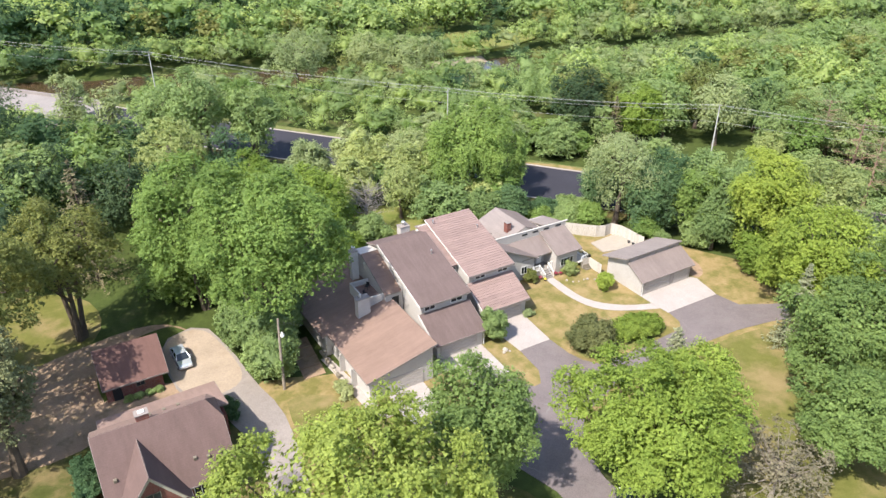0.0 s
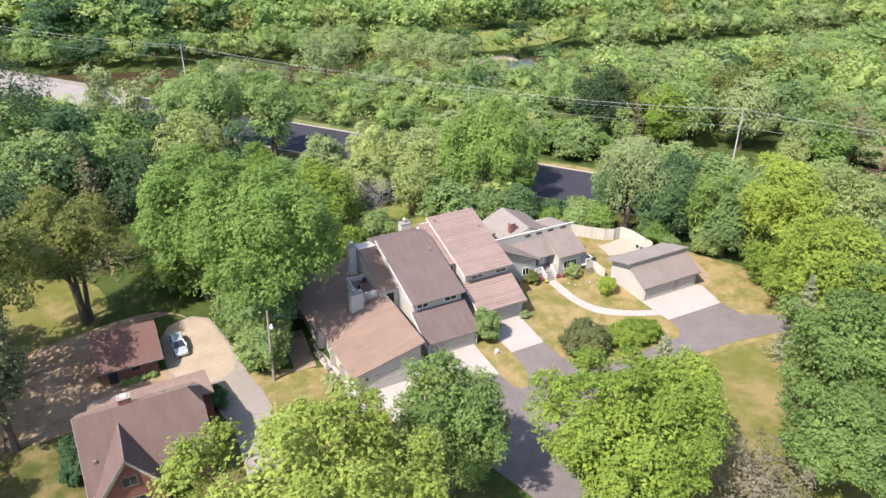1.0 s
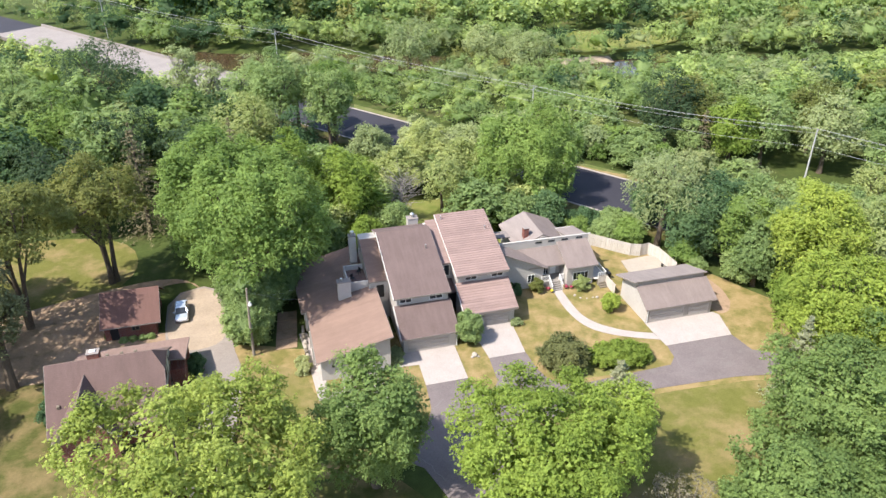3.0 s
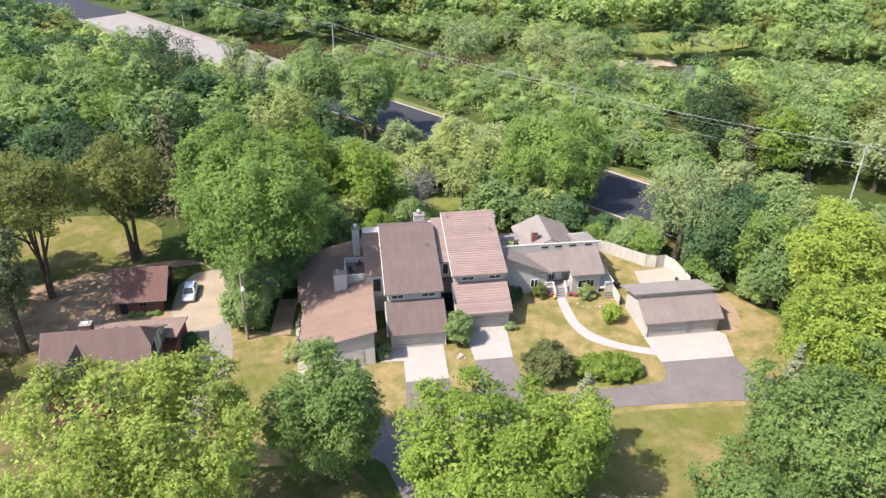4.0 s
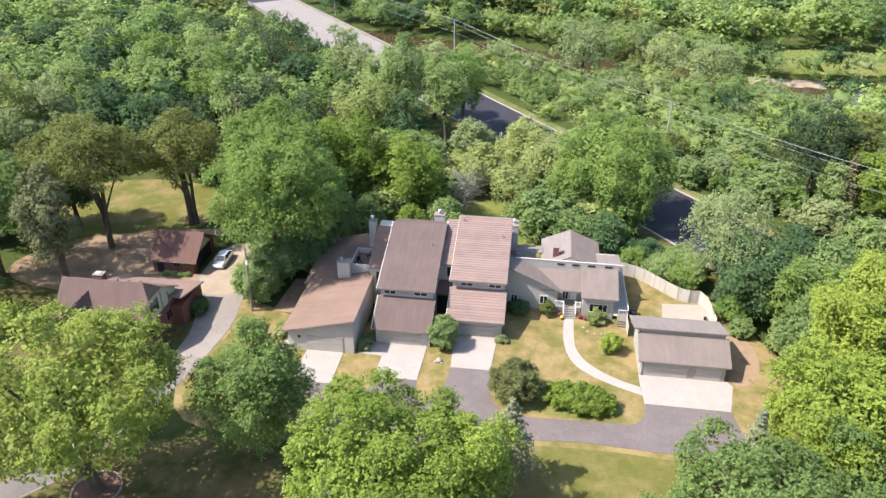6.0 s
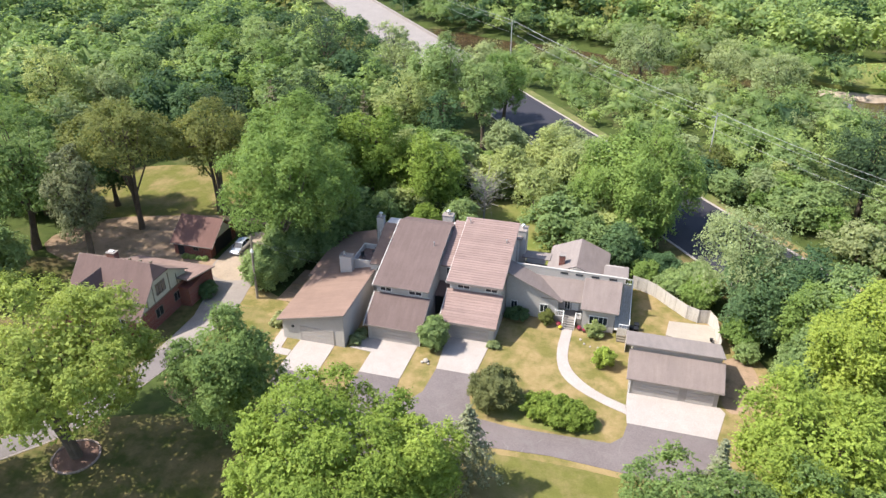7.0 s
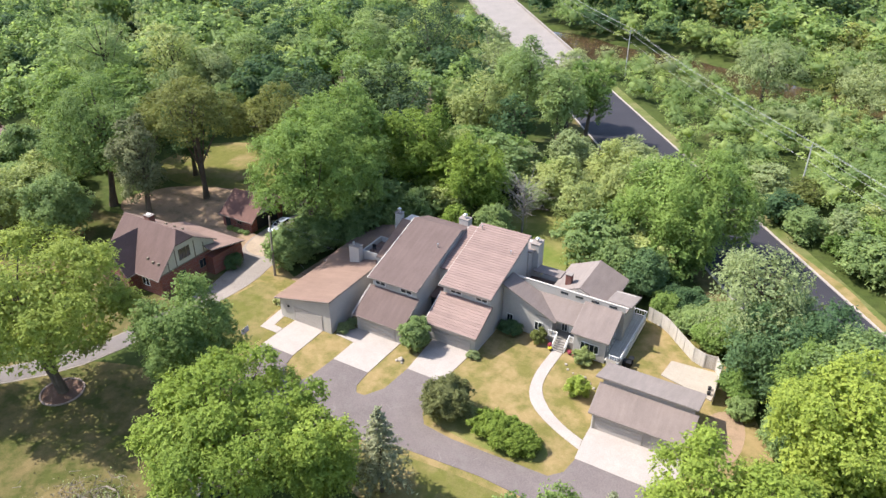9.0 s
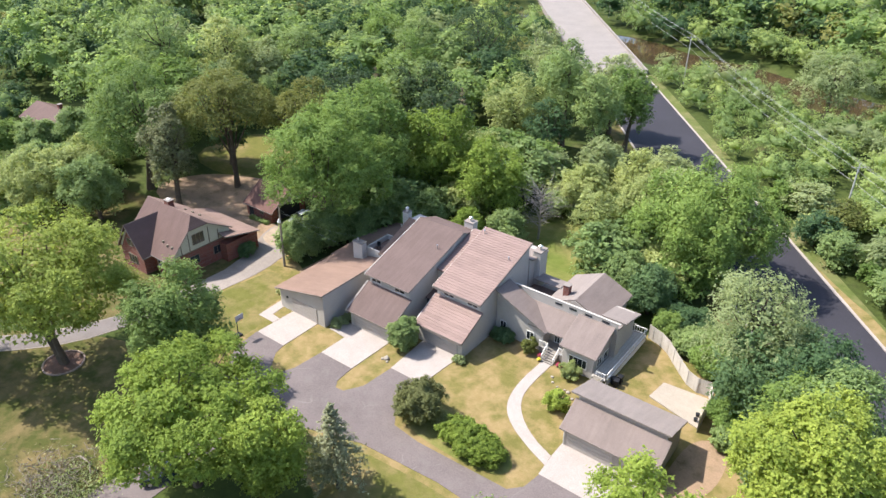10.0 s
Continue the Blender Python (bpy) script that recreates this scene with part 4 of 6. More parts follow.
roof_plane(u3, [(45.8, 80.3, 7.4), (53.0, 80.3, 7.4), (53.0, 84.4, 7.0), (45.8, 84.4, 7.0)], ROOF4B)
courses(u3, 45.3, 52.75, 64.75, 2.72, 69.2, 4.9, 0.42, ROOF3)
courses(u3, 45.25, 52.7, 68.6, 6.3, 80.35, 9.85, 0.42, ROOF3)
# Only the left rakes are pale: sunlight on that side put into colour.
for x0 in (45.22, 52.7):
    for a, b in (((64.72, 2.72), (69.2, 4.92)), ((68.57, 6.3), (80.38, 9.87))):
        world_part("rake_board", prism_x([(a[0], a[1] - 0.25), (a[0], a[1] - 0.03), (b[0], b[1] - 0.03), (b[0], b[1] - 0.25)], x0 - (0.03 if x0 < 50 else 0), x0 + 0.05), TRIM if x0 < 50 else FASCIA, u3)
for y0, z0 in ((64.7, 2.72), (68.55, 6.3)):
    world_part("fascia", box(45.3, 52.7, y0, y0 + 0.05, z0 - 0.3, z0 + 0.02), FASCIA, u3)
window(u3, 46.6, 48.3, 5.15, 5.75, 69.19, 1)
window(u3, 50.3, 52.0, 5.15, 5.75, 69.19, 1)
garage_door(u3, 46.5, 51.6, 65.29, 2.15)
chimney(u3, 52.9, 82.3, 0, 8.0, 1.2, 1.8)
vent_pipe(u3, 51.6, 76.4, 8.6)
vent_pipe(u3, 45.9, 79.2, 9.5, 0.5)

# unit four: single-storey house with a clerestory
u4 = thing("house", (61, 76, 0), "single-storey house with pale siding and taupe clerestory roof", "house")
world_part("wall", prism_y([(52.5, 0), (52.5, 6.3), (59.5, 3.1), (59.5, 0)], 72.7, 76.0), SIDING4, u4)
roof_plane(u4, [(52.6, 72.2, 6.75), (60.0, 72.2, 3.3), (60.0, 75.4, 3.3), (52.6, 75.4, 6.75)], ROOF4)
for k in range(22):
    z = 0.15 + k * 0.27
    xr = min(59.5, 52.5 + (6.25 - z) / 0.4571)
    if xr > 53:
        world_part("lap_board", prism_x([(72.699, z), (72.66, z), (72.685, z + 0.26), (72.699, z + 0.26)], 52.55, xr), SIDING4, u4)
window(u4, 53.2, 54.1, 1.0, 2.2, 72.64, 1)
window(u4, 57.1, 58.2, 1.0, 2.3, 72.64, 1)
world_part("wall", box(59.5, 62.7, 74.3, 76.0, 0, 3.95), SIDING4, u4)
roof_plane(u4, [(57.2, 72.7, 3.35), (62.75, 72.7, 3.35), (62.75, 75.6, 4.95), (54.5, 75.6, 4.95)], ROOF4)
world_part("wall", prism_x([(71.6, 0), (71.6, 3.3), (75.6, 5.0), (76, 5.0), (76, 0)], 62.8, 66.9), SIDING4, u4)
roof_plane(u4, [(62.55, 71.1, 3.45), (67.35, 71.1, 3.45), (67.35, 75.6, 5.45), (62.55, 75.6, 5.45)], ROOF4)
world_part("clerestory_wall", prism_y([(53.6, 4.5), (53.6, 6.15), (67.6, 6.0), (67.6, 4.5)], 75.6, 75.84), SIDING4, u4)
world_part("wall", box(53.6, 67.6, 75.85, 77.2, 0, 4.85), SIDING4, u4)
roof_plane(u4, [(53.5, 75.86, 5.15), (67.7, 75.86, 5.15), (67.7, 77.25, 5.0), (53.5, 77.25, 5.0)], ROOF4B, fascia=False)
world_part("parapet_cap", prism_y([(53.4, 6.16), (53.4, 6.26), (68.0, 6.1), (68.0, 6.0)], 75.57, 75.87), SIDING4, u4, "pale parapet cap")
for x0 in (59.2, 61.2, 63.3, 65.6):
    world_part("clerestory_window", box(x0, x0 + 1.0, 75.55, 75.61, 5.56, 5.84), GLASS, u4)
world_part("wall", prism_y([(57.4, 0), (57.4, 4.1), (61.1, 5.75), (64.8, 4.1), (64.8, 0)], 77.2, 85.0), SIDING4, u4)
# Left slope takes the paler shingles: sunlight on that side put into colour.
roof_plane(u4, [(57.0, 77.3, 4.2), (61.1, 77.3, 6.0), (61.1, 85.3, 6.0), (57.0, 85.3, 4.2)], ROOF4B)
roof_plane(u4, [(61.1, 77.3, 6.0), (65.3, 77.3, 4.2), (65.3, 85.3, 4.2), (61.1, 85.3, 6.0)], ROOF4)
world_part("wall", box(64.8, 67.4, 77.2, 81.5, 0, 4.4), SIDING4, u4)
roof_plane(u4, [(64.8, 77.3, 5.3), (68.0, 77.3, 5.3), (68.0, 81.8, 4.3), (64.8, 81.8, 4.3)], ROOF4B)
chimney(u4, 59.0, 79.0, 4.5, 6.5, 0.8, 0.8, cap=False, material=BRICK)
window(u4, 63.7, 66.1, 1.0, 2.3, 71.59, 3)
window(u4, 60.2, 61.0, 0.9, 2.9, 74.29, 1)
world_part("door", box(61.2, 62.1, 74.2, 74.3, 0.95, 2.95, bevel=0.02), WHITE, u4, "white panelled front door")
world_part("porch", box(59.2, 62.7, 72.3, 74.3, 0.0, 0.9), CONC_OLD, u4)
window(u4, 72.6, 73.8, 1.1, 2.3, 66.9, 1, axis="x")
window(u4, 74.4, 75.4, 1.1, 2.3, 66.9, 1, axis="x")
# A flat taupe slab, not a door: it stands in for a rear pergola.
world_part("door", box(53.5, 56.3, 81.0, 84.0, 2.2, 2.4), FASCIA, u4)
world_part("wall", box(52.8, 57.4, 77.2, 81.5, 0, 3.0), SIDING4, u4)
world_part("terrace_floor", box(52.8, 57.38, 77.2, 81.5, 3.0, 3.06), TERRACE, u4, "dark rear terrace floor")
world_part("porch_roof", box(53.2, 57.2, 80.6, 82.6, 4.3, 4.45, bevel=0.02), ROOF4B, u4, "pale flat rear porch roof")
for x in (53.4, 57.0):
    world_part("porch_post", box(x - .07, x + .07, 82.3, 82.44, 0, 4.3), TRIM, u4)


def rail_run(parent, pts, z, h=0.95, gap=0.16, material=WHITE):
    """A railing along plan points: top and bottom rails, posts and balusters."""
    for (ax, ay), (bx, by) in zip(pts, pts[1:]):
        L = math.hypot(bx - ax, by - ay)
        ux, uy = (bx - ax) / L, (by - ay) / L
        for zz in (z + 0.1, z + h - 0.06):
            world_part("rail", sheet([(ax - uy * .04, ay + ux * .04), (bx - uy * .04, by + ux * .04), (bx + uy * .04, by - ux * .04), (ax + uy * .04, ay - ux * .04)], zz, zz + 0.07), material, parent)
        n = max(1, int(L / gap))
        for k in range(n + 1):
            x, y = ax + ux * L * k / n, ay + uy * L * k / n
            w = 0.05 if k in (0, n) else 0.022
            world_part("post" if k in (0, n) else "baluster", box(x - w, x + w, y - w, y + w, z, z + h + (0.06 if k in (0, n) else -0.02)), material, parent)


steps = thing("entrance_steps", (61.0, 71.6, 0), "grey entrance steps with white railings", "steps")
for k in range(5):
    world_part("step", box(60.4, 61.9, 70.9 + 0.28 * k, 72.3, 0.18 * k, 0.18 * (k + 1) - 0.004, bevel=0.01), CONC_OLD, steps, "grey concrete tread")
rail_run(steps, [(59.2, 72.35), (60.35, 72.35)], 0.9)
rail_run(steps, [(61.95, 72.35), (62.6, 72.35)], 0.9)
for x0 in (60.35, 61.95):
    for k in range(6):
        y = 70.95 + 0.27 * k
        world_part("baluster", box(x0 - .03, x0 + .03, y - .03, y + .03, 0.15 * k, 0.95 + 0.16 * k), WHITE, steps)
    world_part("rail", prism_x([(70.85, 0.9), (70.85, 1.0), (72.4, 1.92), (72.4, 1.82)], x0 - .04, x0 + .04), WHITE, steps)

deck = thing("deck", (68.2, 77, 0), "raised pale side deck with a white railing", "deck")
for k in range(12):
    world_part("board", box(67.0 + 0.16 * k, 67.15 + 0.16 * k, 71.2, 82.6, 0.85, 0.93), FENCE_W, deck)
for y in (71.4, 75, 78.8, 82.4):
    world_part("post", box(68.75, 68.9, y - .07, y + .07, 0, 0.86), WHITE, deck)
world_part("skirt", box(68.86, 68.9, 71.2, 82.6, 0.1, 0.85), WHITE, deck)
rail_run(deck, [(67.6, 71.2), (68.85, 71.2), (68.85, 82.6), (67.2, 82.6)], 0.93, gap=0.3)

# detached garage
g4 = thing("garage", (74.5, 64, 0), "detached garage with taupe siding and a stepped shed roof", "garage")
world_part("wall", prism_x([(60.3, 0), (60.3, 2.3), (63.1, 3.95), (63.1, 4.85), (67.4, 3.25), (67.4, 0)], 69.4, 79.2), SIDING_G, g4)
# Paler sheet over the left wall: its sunlit look is put into the colour.
world_part("gable_wall", prism_x([(60.3, 0), (60.3, 2.28), (63.1, 3.93), (63.1, 4.83), (67.4, 3.23), (67.4, 0)], 69.34, 69.398), SIDING4, g4, "pale gable wall, sunlight on it put into the colour")
roof_plane(g4, [(69.0, 59.9, 2.45), (79.6, 59.9, 2.45), (79.6, 63.15, 4.25), (69.0, 63.15, 4.25)], ROOF4)
roof_plane(g4, [(68.5, 62.95, 5.05), (79.5, 62.95, 5.05), (79.5, 67.9, 3.45), (68.5, 67.9, 3.45)], ROOF4B)
garage_door(g4, 69.9, 74.8, 60.29, 2.05, DOOR_PAINT)
garage_door(g4, 75.9, 78.6, 60.29, 2.05, DOOR_PAINT)
world_part("downpipe", tube([(69.45, 60.2, 2.3), (69.45, 60.2, 0.1)], [0.05, 0.05], 8), WHITE, g4)

# brick house with a cross gable
bh = thing("brick_house", (4, 59, 0), "red brick house with steep mauve-brown roof and half-timbered gable", "house")
world_part("wall", box(-2.0, 9.0, 54.6, 64.6, 0, 3.4), BRICK, bh)
GW = rough_mat("cream_stucco", (0.413, 0.398, 0.315), 1, 9, 0.08, 0.8, 0.1)
world_part("gable_wall", prism_x([(54.6, 3.4), (58.0, 7.1), (60.6, 7.1), (64.6, 4.6), (64.6, 3.4)], 8.8, 9.02), GW, bh, "cream stucco gable with dark timbers")
world_part("gable_wall", prism_x([(54.6, 3.4), (59.2, 8.3), (64.6, 4.6), (64.6, 3.4)], -2.02, -1.8), GW, bh)
TIMBER = rough_mat("dark_timber", (0.150, 0.128, 0.098), 1.5, 12, 0.2, 0.8, 0.2)
for y in (56.2, 57.6, 61.0, 62.6):
    world_part("timber", box(9.02, 9.07, y - .07, y + .07, 3.4, 3.3 + (y - 54.4) * 1.0 if y < 59 else 3.4 + (65.4 - y) * 0.62), TIMBER, bh)
world_part("timber", box(9.02, 9.07, 54.6, 64.6, 3.36, 3.52), TIMBER, bh)
window(bh, 58.2, 60.2, 4.2, 5.9, 9.02, 2, axis="x", material=TIMBER)
window(bh, 57.3, 58.9, 1.2, 2.6, 9.0, 1, axis="x", material=TIMBER)
window(bh, 61.4, 62.8, 1.2, 2.6, 9.0, 1, axis="x", material=TIMBER)
window(bh, 5.0, 6.4, 1.1, 2.5, 54.59, 1)
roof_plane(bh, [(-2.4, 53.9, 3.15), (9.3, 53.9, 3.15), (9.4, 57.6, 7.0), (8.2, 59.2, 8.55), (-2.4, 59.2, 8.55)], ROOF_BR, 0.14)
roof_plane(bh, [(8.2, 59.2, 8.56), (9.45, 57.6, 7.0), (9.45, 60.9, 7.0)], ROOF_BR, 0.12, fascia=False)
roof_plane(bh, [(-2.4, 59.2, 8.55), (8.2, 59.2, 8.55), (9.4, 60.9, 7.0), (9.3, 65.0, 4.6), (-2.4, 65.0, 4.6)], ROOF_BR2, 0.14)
world_part("wall", box(8.9, 10.6, 62.6, 68.4, 0, 2.9), BRICK, bh)
world_part("wall", box(-1.0, 8.9, 64.6, 68.0, 0, 3.0), BRICK, bh)
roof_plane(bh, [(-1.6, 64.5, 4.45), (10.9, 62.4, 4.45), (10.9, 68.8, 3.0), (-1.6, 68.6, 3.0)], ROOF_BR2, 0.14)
# cross gable to the front
world_part("wall", prism_y([(-1.4, 0), (-1.4, 3.3), (1.4, 7.1), (4.2, 3.3), (4.2, 0)], 52.9, 58.5), BRICK, bh)
world_part("gable_trim", prism_y([(-1.5, 3.3), (1.4, 7.2), (4.3, 3.3), (3.9, 3.2), (1.4, 6.7), (-1.1, 3.2)], 52.84, 52.9), GW, bh)
roof_plane(bh, [(-1.9, 52.5, 3.0), (1.4, 52.5, 7.5), (1.4, 58.2, 7.5), (-1.9, 54.0, 3.0)], ROOF_BR, 0.12)
roof_plane(bh, [(1.4, 52.5, 7.5), (4.7, 52.5, 3.0), (4.7, 54.0, 3.0), (1.4, 58.2, 7.5)], ROOF_BR, 0.12)
window(bh, 0.7, 2.1, 4.0, 5.2, 52.83, 1, material=TIMBER)
window(bh, 0.3, 2.5, 1.0, 2.5, 52.89, 2, material=TIMBER)
chimney(bh, 2.4, 59.6, 7.4, 9.1, 1.2, 0.9, cap=False, material=BRICK)
world_part("chimney_top", box(2.1, 2.7, 59.4, 59.8, 9.1, 9.32, bevel=0.03), WHITE, bh)
for x, y in ((-1.2, 56.0), (3.2, 61.5), (4.6, 61.8), (6.0, 62.0), (5.8, 55.6), (7.0, 55.4), (8.1, 55.4)):
    z = 3.15 + (y - 53.9) * 1.019 if y < 59 else 8.55 - (y - 59.2) * 0.681
    world_part("roof_vent", box(x - .16, x + .16, y - .16, y + .16, z - 0.1, z + 0.22, bevel=0.02), TIMBER, bh)

# brick garage
sh = thing("brick_garage", (3.4, 78.5, 0), "small red brick garage with a red-brown gable roof", "garage")
world_part("wall", prism_x([(74.9, 0), (74.9, 2.3), (78.6, 4.9), (82.3, 2.3), (82.3, 0)], 0.0, 6.3), BRICK, sh)
world_part("gable_wall", prism_x([(76.0, 2.5), (78.6, 4.75), (81.2, 2.5)], 6.3, 6.36), GW, sh)
# No hole in the wall: the unlit inside is painted on a panel.
world_part("garage_opening_shade", box(6.28, 6.34, 76.2, 81.0, 0.06, 2.4), DARK_FILL, sh, "near-black panel painted as the shade inside the garage doorway")
roof_plane(sh, [(-0.3, 74.4, 2.2), (7.0, 74.4, 2.2), (7.0, 78.6, 5.15), (-0.3, 78.6, 5.15)], ROOF_SH, 0.13)
roof_plane(sh, [(-0.3, 78.6, 5.15), (7.0, 78.6, 5.15), (7.0, 82.8, 2.2), (-0.3, 82.8, 2.2)], ROOF_SH, 0.13)
world_part("door", box(0.7, 1.7, 74.82, 74.9, 0.05, 2.1), DARK_FILL, sh, "dark side door")
window(sh, 3.3, 4.3, 1.1, 2.0, 74.89, 1, material=TIMBER)

# small house far off in the woods
fh = thing("house", (-66, 76, 0), "low house with a brown roof among the trees", "house")
world_part("wall", box(-72, -60, 72, 80, 0, 2.8), SIDING4, fh)
world_part("gable_wall", prism_x([(72, 2.8), (76, 4.9), (80, 2.8)], -71.9, -60.1), SIDING4, fh)
roof_plane(fh, [(-72.6, 71.4, 2.7), (-59.4, 71.4, 2.7), (-59.4, 76, 5.1), (-72.6, 76, 5.1)], ROOF_BR)
roof_plane(fh, [(-72.6, 76, 5.1), (-59.4, 76, 5.1), (-59.4, 80.6, 2.7), (-72.6, 80.6, 2.7)], ROOF_BR)
window(fh, -69, -67.5, 1.0, 2.2, 71.99, 1)
window(fh, -64, -62.5, 1.0, 2.2, 71.99, 1)
chimney(fh, -63.5, 76.6, 4.2, 5.9, 0.8, 0.8, cap=False, material=BRICK)

# fence round the yard
def patio_chair(at, rz):
    c = thing("patio_chair", at, "dark metal patio chair on the roof terrace", "chair", rz=rz)
    part("seat", box(-.24, .24, -.24, .24, .4, .45, bevel=.01), BLACK, c)
    part("backrest", box(-.24, .24, .2, .25, .45, .95, bevel=.01), BLACK, c)
    for sx in (-.21, .21):
        for sy in (-.21, .21):
            part("leg", box(sx - .02, sx + .02, sy - .02, sy + .02, 0, .4), BLACK, c)


patio_chair((32.1, 73.0, 5.2), 40)
patio_chair((33.1, 74.6, 5.2), -60)
fence = thing("fence", (75, 78, 0), "weathered white board fence round the yard", "fence")
FENCE_LINE = smooth_line([(68.9, 83.5), (71.5, 82.5), (74.0, 79.8), (76.9, 76.9), (79.7, 77.2), (80.0, 70.6)], 1)
for (ax, ay), (bx, by) in zip(FENCE_LINE, FENCE_LINE[1:]):
    L = math.hypot(bx - ax, by - ay)
    n = max(1, round(L / 0.2))
    ux, uy = (bx - ax) / L, (by - ay) / L
    for k in range(n):
        x, y = ax + ux * (k + 0.5) * L / n, ay + uy * (k + 0.5) * L / n
        w = L / n / 2 - 0.006
        world_part("board", sheet([(x - ux * w - uy * .012, y - uy * w + ux * .012), (x + ux * w - uy * .012, y + uy * w + ux * .012), (x + ux * w + uy * .012, y + uy * w - ux * .012), (x - ux * w + uy * .012, y - uy * w - ux * .012)], 0.03, 2.1), FENCE_W, fence)
    world_part("post", box(ax - .06, ax + .06, ay - .06, ay + .06, 0, 2.1), FENCE_W, fence)
fence2 = thing("fence", (68.7, 70, 0), "short white fence beside the detached garage", "fence")
for k in range(14):
    world_part("board", box(68.6, 68.63, 67.9 + 0.2 * k, 68.09 + 0.2 * k, 0.03, 1.7), FENCE_W, fence2)
for k in range(6):
    world_part("board", box(67.4 + 0.2 * k, 67.59 + 0.2 * k, 70.7, 70.73, 0.03, 1.6), FENCE_W, fence2)

# stepped terrace beside the end townhouse
terrace = thing("garden_steps", (23.0, 66, 0), "brown garden steps with stone edging beside the townhouse", "steps")
# Treads and risers take the dirt material to make them darker.
for k in range(4):
    y = 67.4 + 1.98 * k
    world_part("step", sheet([(21.0 + 0.2 * k, y), (23.7 + 0.15 * k, y - 0.1), (23.9 + 0.15 * k, y + 1.88), (21.2 + 0.2 * k, y + 1.98)], -0.05, 0.06 + 0.09 * k), DIRT, terrace)
    world_part("riser", sheet([(21.0 + 0.2 * k, y - 0.12), (23.7 + 0.15 * k, y - 0.22), (23.7 + 0.15 * k, y - 0.104), (21.0 + 0.2 * k, y - 0.004)], -0.05, 0.08 + 0.09 * k), DIRT, terrace, "brown riser")
for k in range(9):
    y = 61.8 + 1.1 * k
    world_part("edging_stone", box(24.5 + 0.06 * (k % 3), 24.85 + 0.06 * (k % 3), y, y + 0.95 - 0.1 * (k % 2), -0.05, 0.3 + 0.12 * (k % 4), bevel=0.06), STONE if k % 3 else TIMBER, terrace)

# things by the side deck
deck_steps = thing("deck_steps", (68.2, 70.7, 0), "dark wooden steps up to the side deck", "steps")
for k in range(4):
    world_part("step", box(67.45, 68.55, 70.75 - 0.28 * (3 - k), 71.18, 0.0 if k == 0 else 0.2 * k, 0.2 * (k + 1) - 0.01, bevel=0.01), TIMBER, deck_steps)


def bin_at(x, y, rz):
    b = thing("trash_bin", (x, y, 0), "black wheeled trash bin beside the deck", "bin", rz=rz)
    part("body", loft([[(-.24, -.26, 0), (.24, -.26, 0), (.24, .26, 0), (-.24, .26, 0)], [(-.3, -.34, .98), (.3, -.34, .98), (.3, .34, .98), (-.3, .34, .98)]]), BLACK, b)
    part("lid", box(-.32, .32, -.37, .37, .985, 1.06, bevel=.02), BLACK, b)
    for sx in (-.27, .27):
        part("wheel", tube([(sx - .03, .3, .12), (sx + .03, .3, .12)], [.12, .12], 12), BLACK, b)


bin_at(69.75, 72.2, 10)
bin_at(69.8, 73.1, 4)
for x, y in ((79.3, 72.1), (79.2, 73.0)):
    b = thing("bucket", (x, y, 0.16), "small dark bucket on the patio", "bucket")
    part("body", tube([(0, 0, 0), (0, 0, .34), (0, 0, .38)], [.16, .22, .24], 12), BLACK, b)

# ---- poles and wires ----
def wire(a, b, sag, r, parent):
    pts = []
    for k in range(11):
        f = k / 10
        p = Vector(a).lerp(Vector(b), f)
        p.z -= sag * 4 * f * (1 - f)
        pts.append(p)
    return world_part("wire", tube(pts, [r] * 11, 4), WIRE, parent)


POLES = [(-75, 318, 12.5), (-22.0, 257, 12.5), (30.3, 194.4, 12.4), (81.4, 133.4, 10.6), (117.4, 89.7, 12.6), (152, 47, 12.0)]
cross = Vector((0.768, 0.64, 0))
pole_obs = []
for k, (x, y, h) in enumerate(POLES):
    p = thing("utility_pole", (x, y, 0), "tall grey wooden utility pole with a short crossarm", "utility pole", "poles along the road")
    world_part("pole", tube([(x, y, -0.3), (x, y, h * 0.5), (x, y, h)], [0.17, 0.14, 0.1], 8), POLE_GREY, p)
    a, b = Vector((x, y, h - 0.5)) - cross * 1.2, Vector((x, y, h - 0.5)) + cross * 1.2
    world_part("crossarm", tube([a, b], [0.07, 0.07], 4), POLE_GREY, p)
    for q in (a, Vector((x, y, h)), b):
        world_part("insulator", tube([q, q + Vector((0, 0, 0.14)), q + Vector((0, 0, 0.24))], [0.05, 0.08, 0.04], 7), FASCIA, p)
    pole_obs.append(p)
for k in range(len(POLES) - 1):
    (ax, ay, ah), (bx, by, bh_) = POLES[k], POLES[k + 1]
    for off, dz in ((-1.2, -0.25), (0, 0.25), (1.2, -0.25), (0.15, -3.2)):
        wire(Vector((ax, ay, ah + dz)) + cross * off, Vector((bx, by, bh_ + dz)) + cross * off, 0.9, 0.019, pole_obs[k])

lp = thing("utility_pole", (18.3, 66.9, 0), "weathered brown wooden pole with a yard lamp", "utility pole")
world_part("pole", tube([(18.3, 66.9, -0.2), (18.4, 66.9, 5), (18.6, 66.95, 9.9)], [0.19, 0.16, 0.12], 9), POLE_WOOD, lp)
world_part("lamp", tube([(18.75, 66.6, 7.7), (18.75, 66.5, 7.85), (18.75, 66.5, 8.25)], [0.22, 0.24, 0.08], 10), WHITE, lp, "pale round yard lamp")
world_part("bracket", tube([(18.5, 66.9, 8.1), (18.75, 66.5, 8.2)], [0.03, 0.03], 5), METAL, lp)
wire((18.6, 66.95, 9.6), (25.6, 72.0, 4.0), 0.5, 0.009, lp)
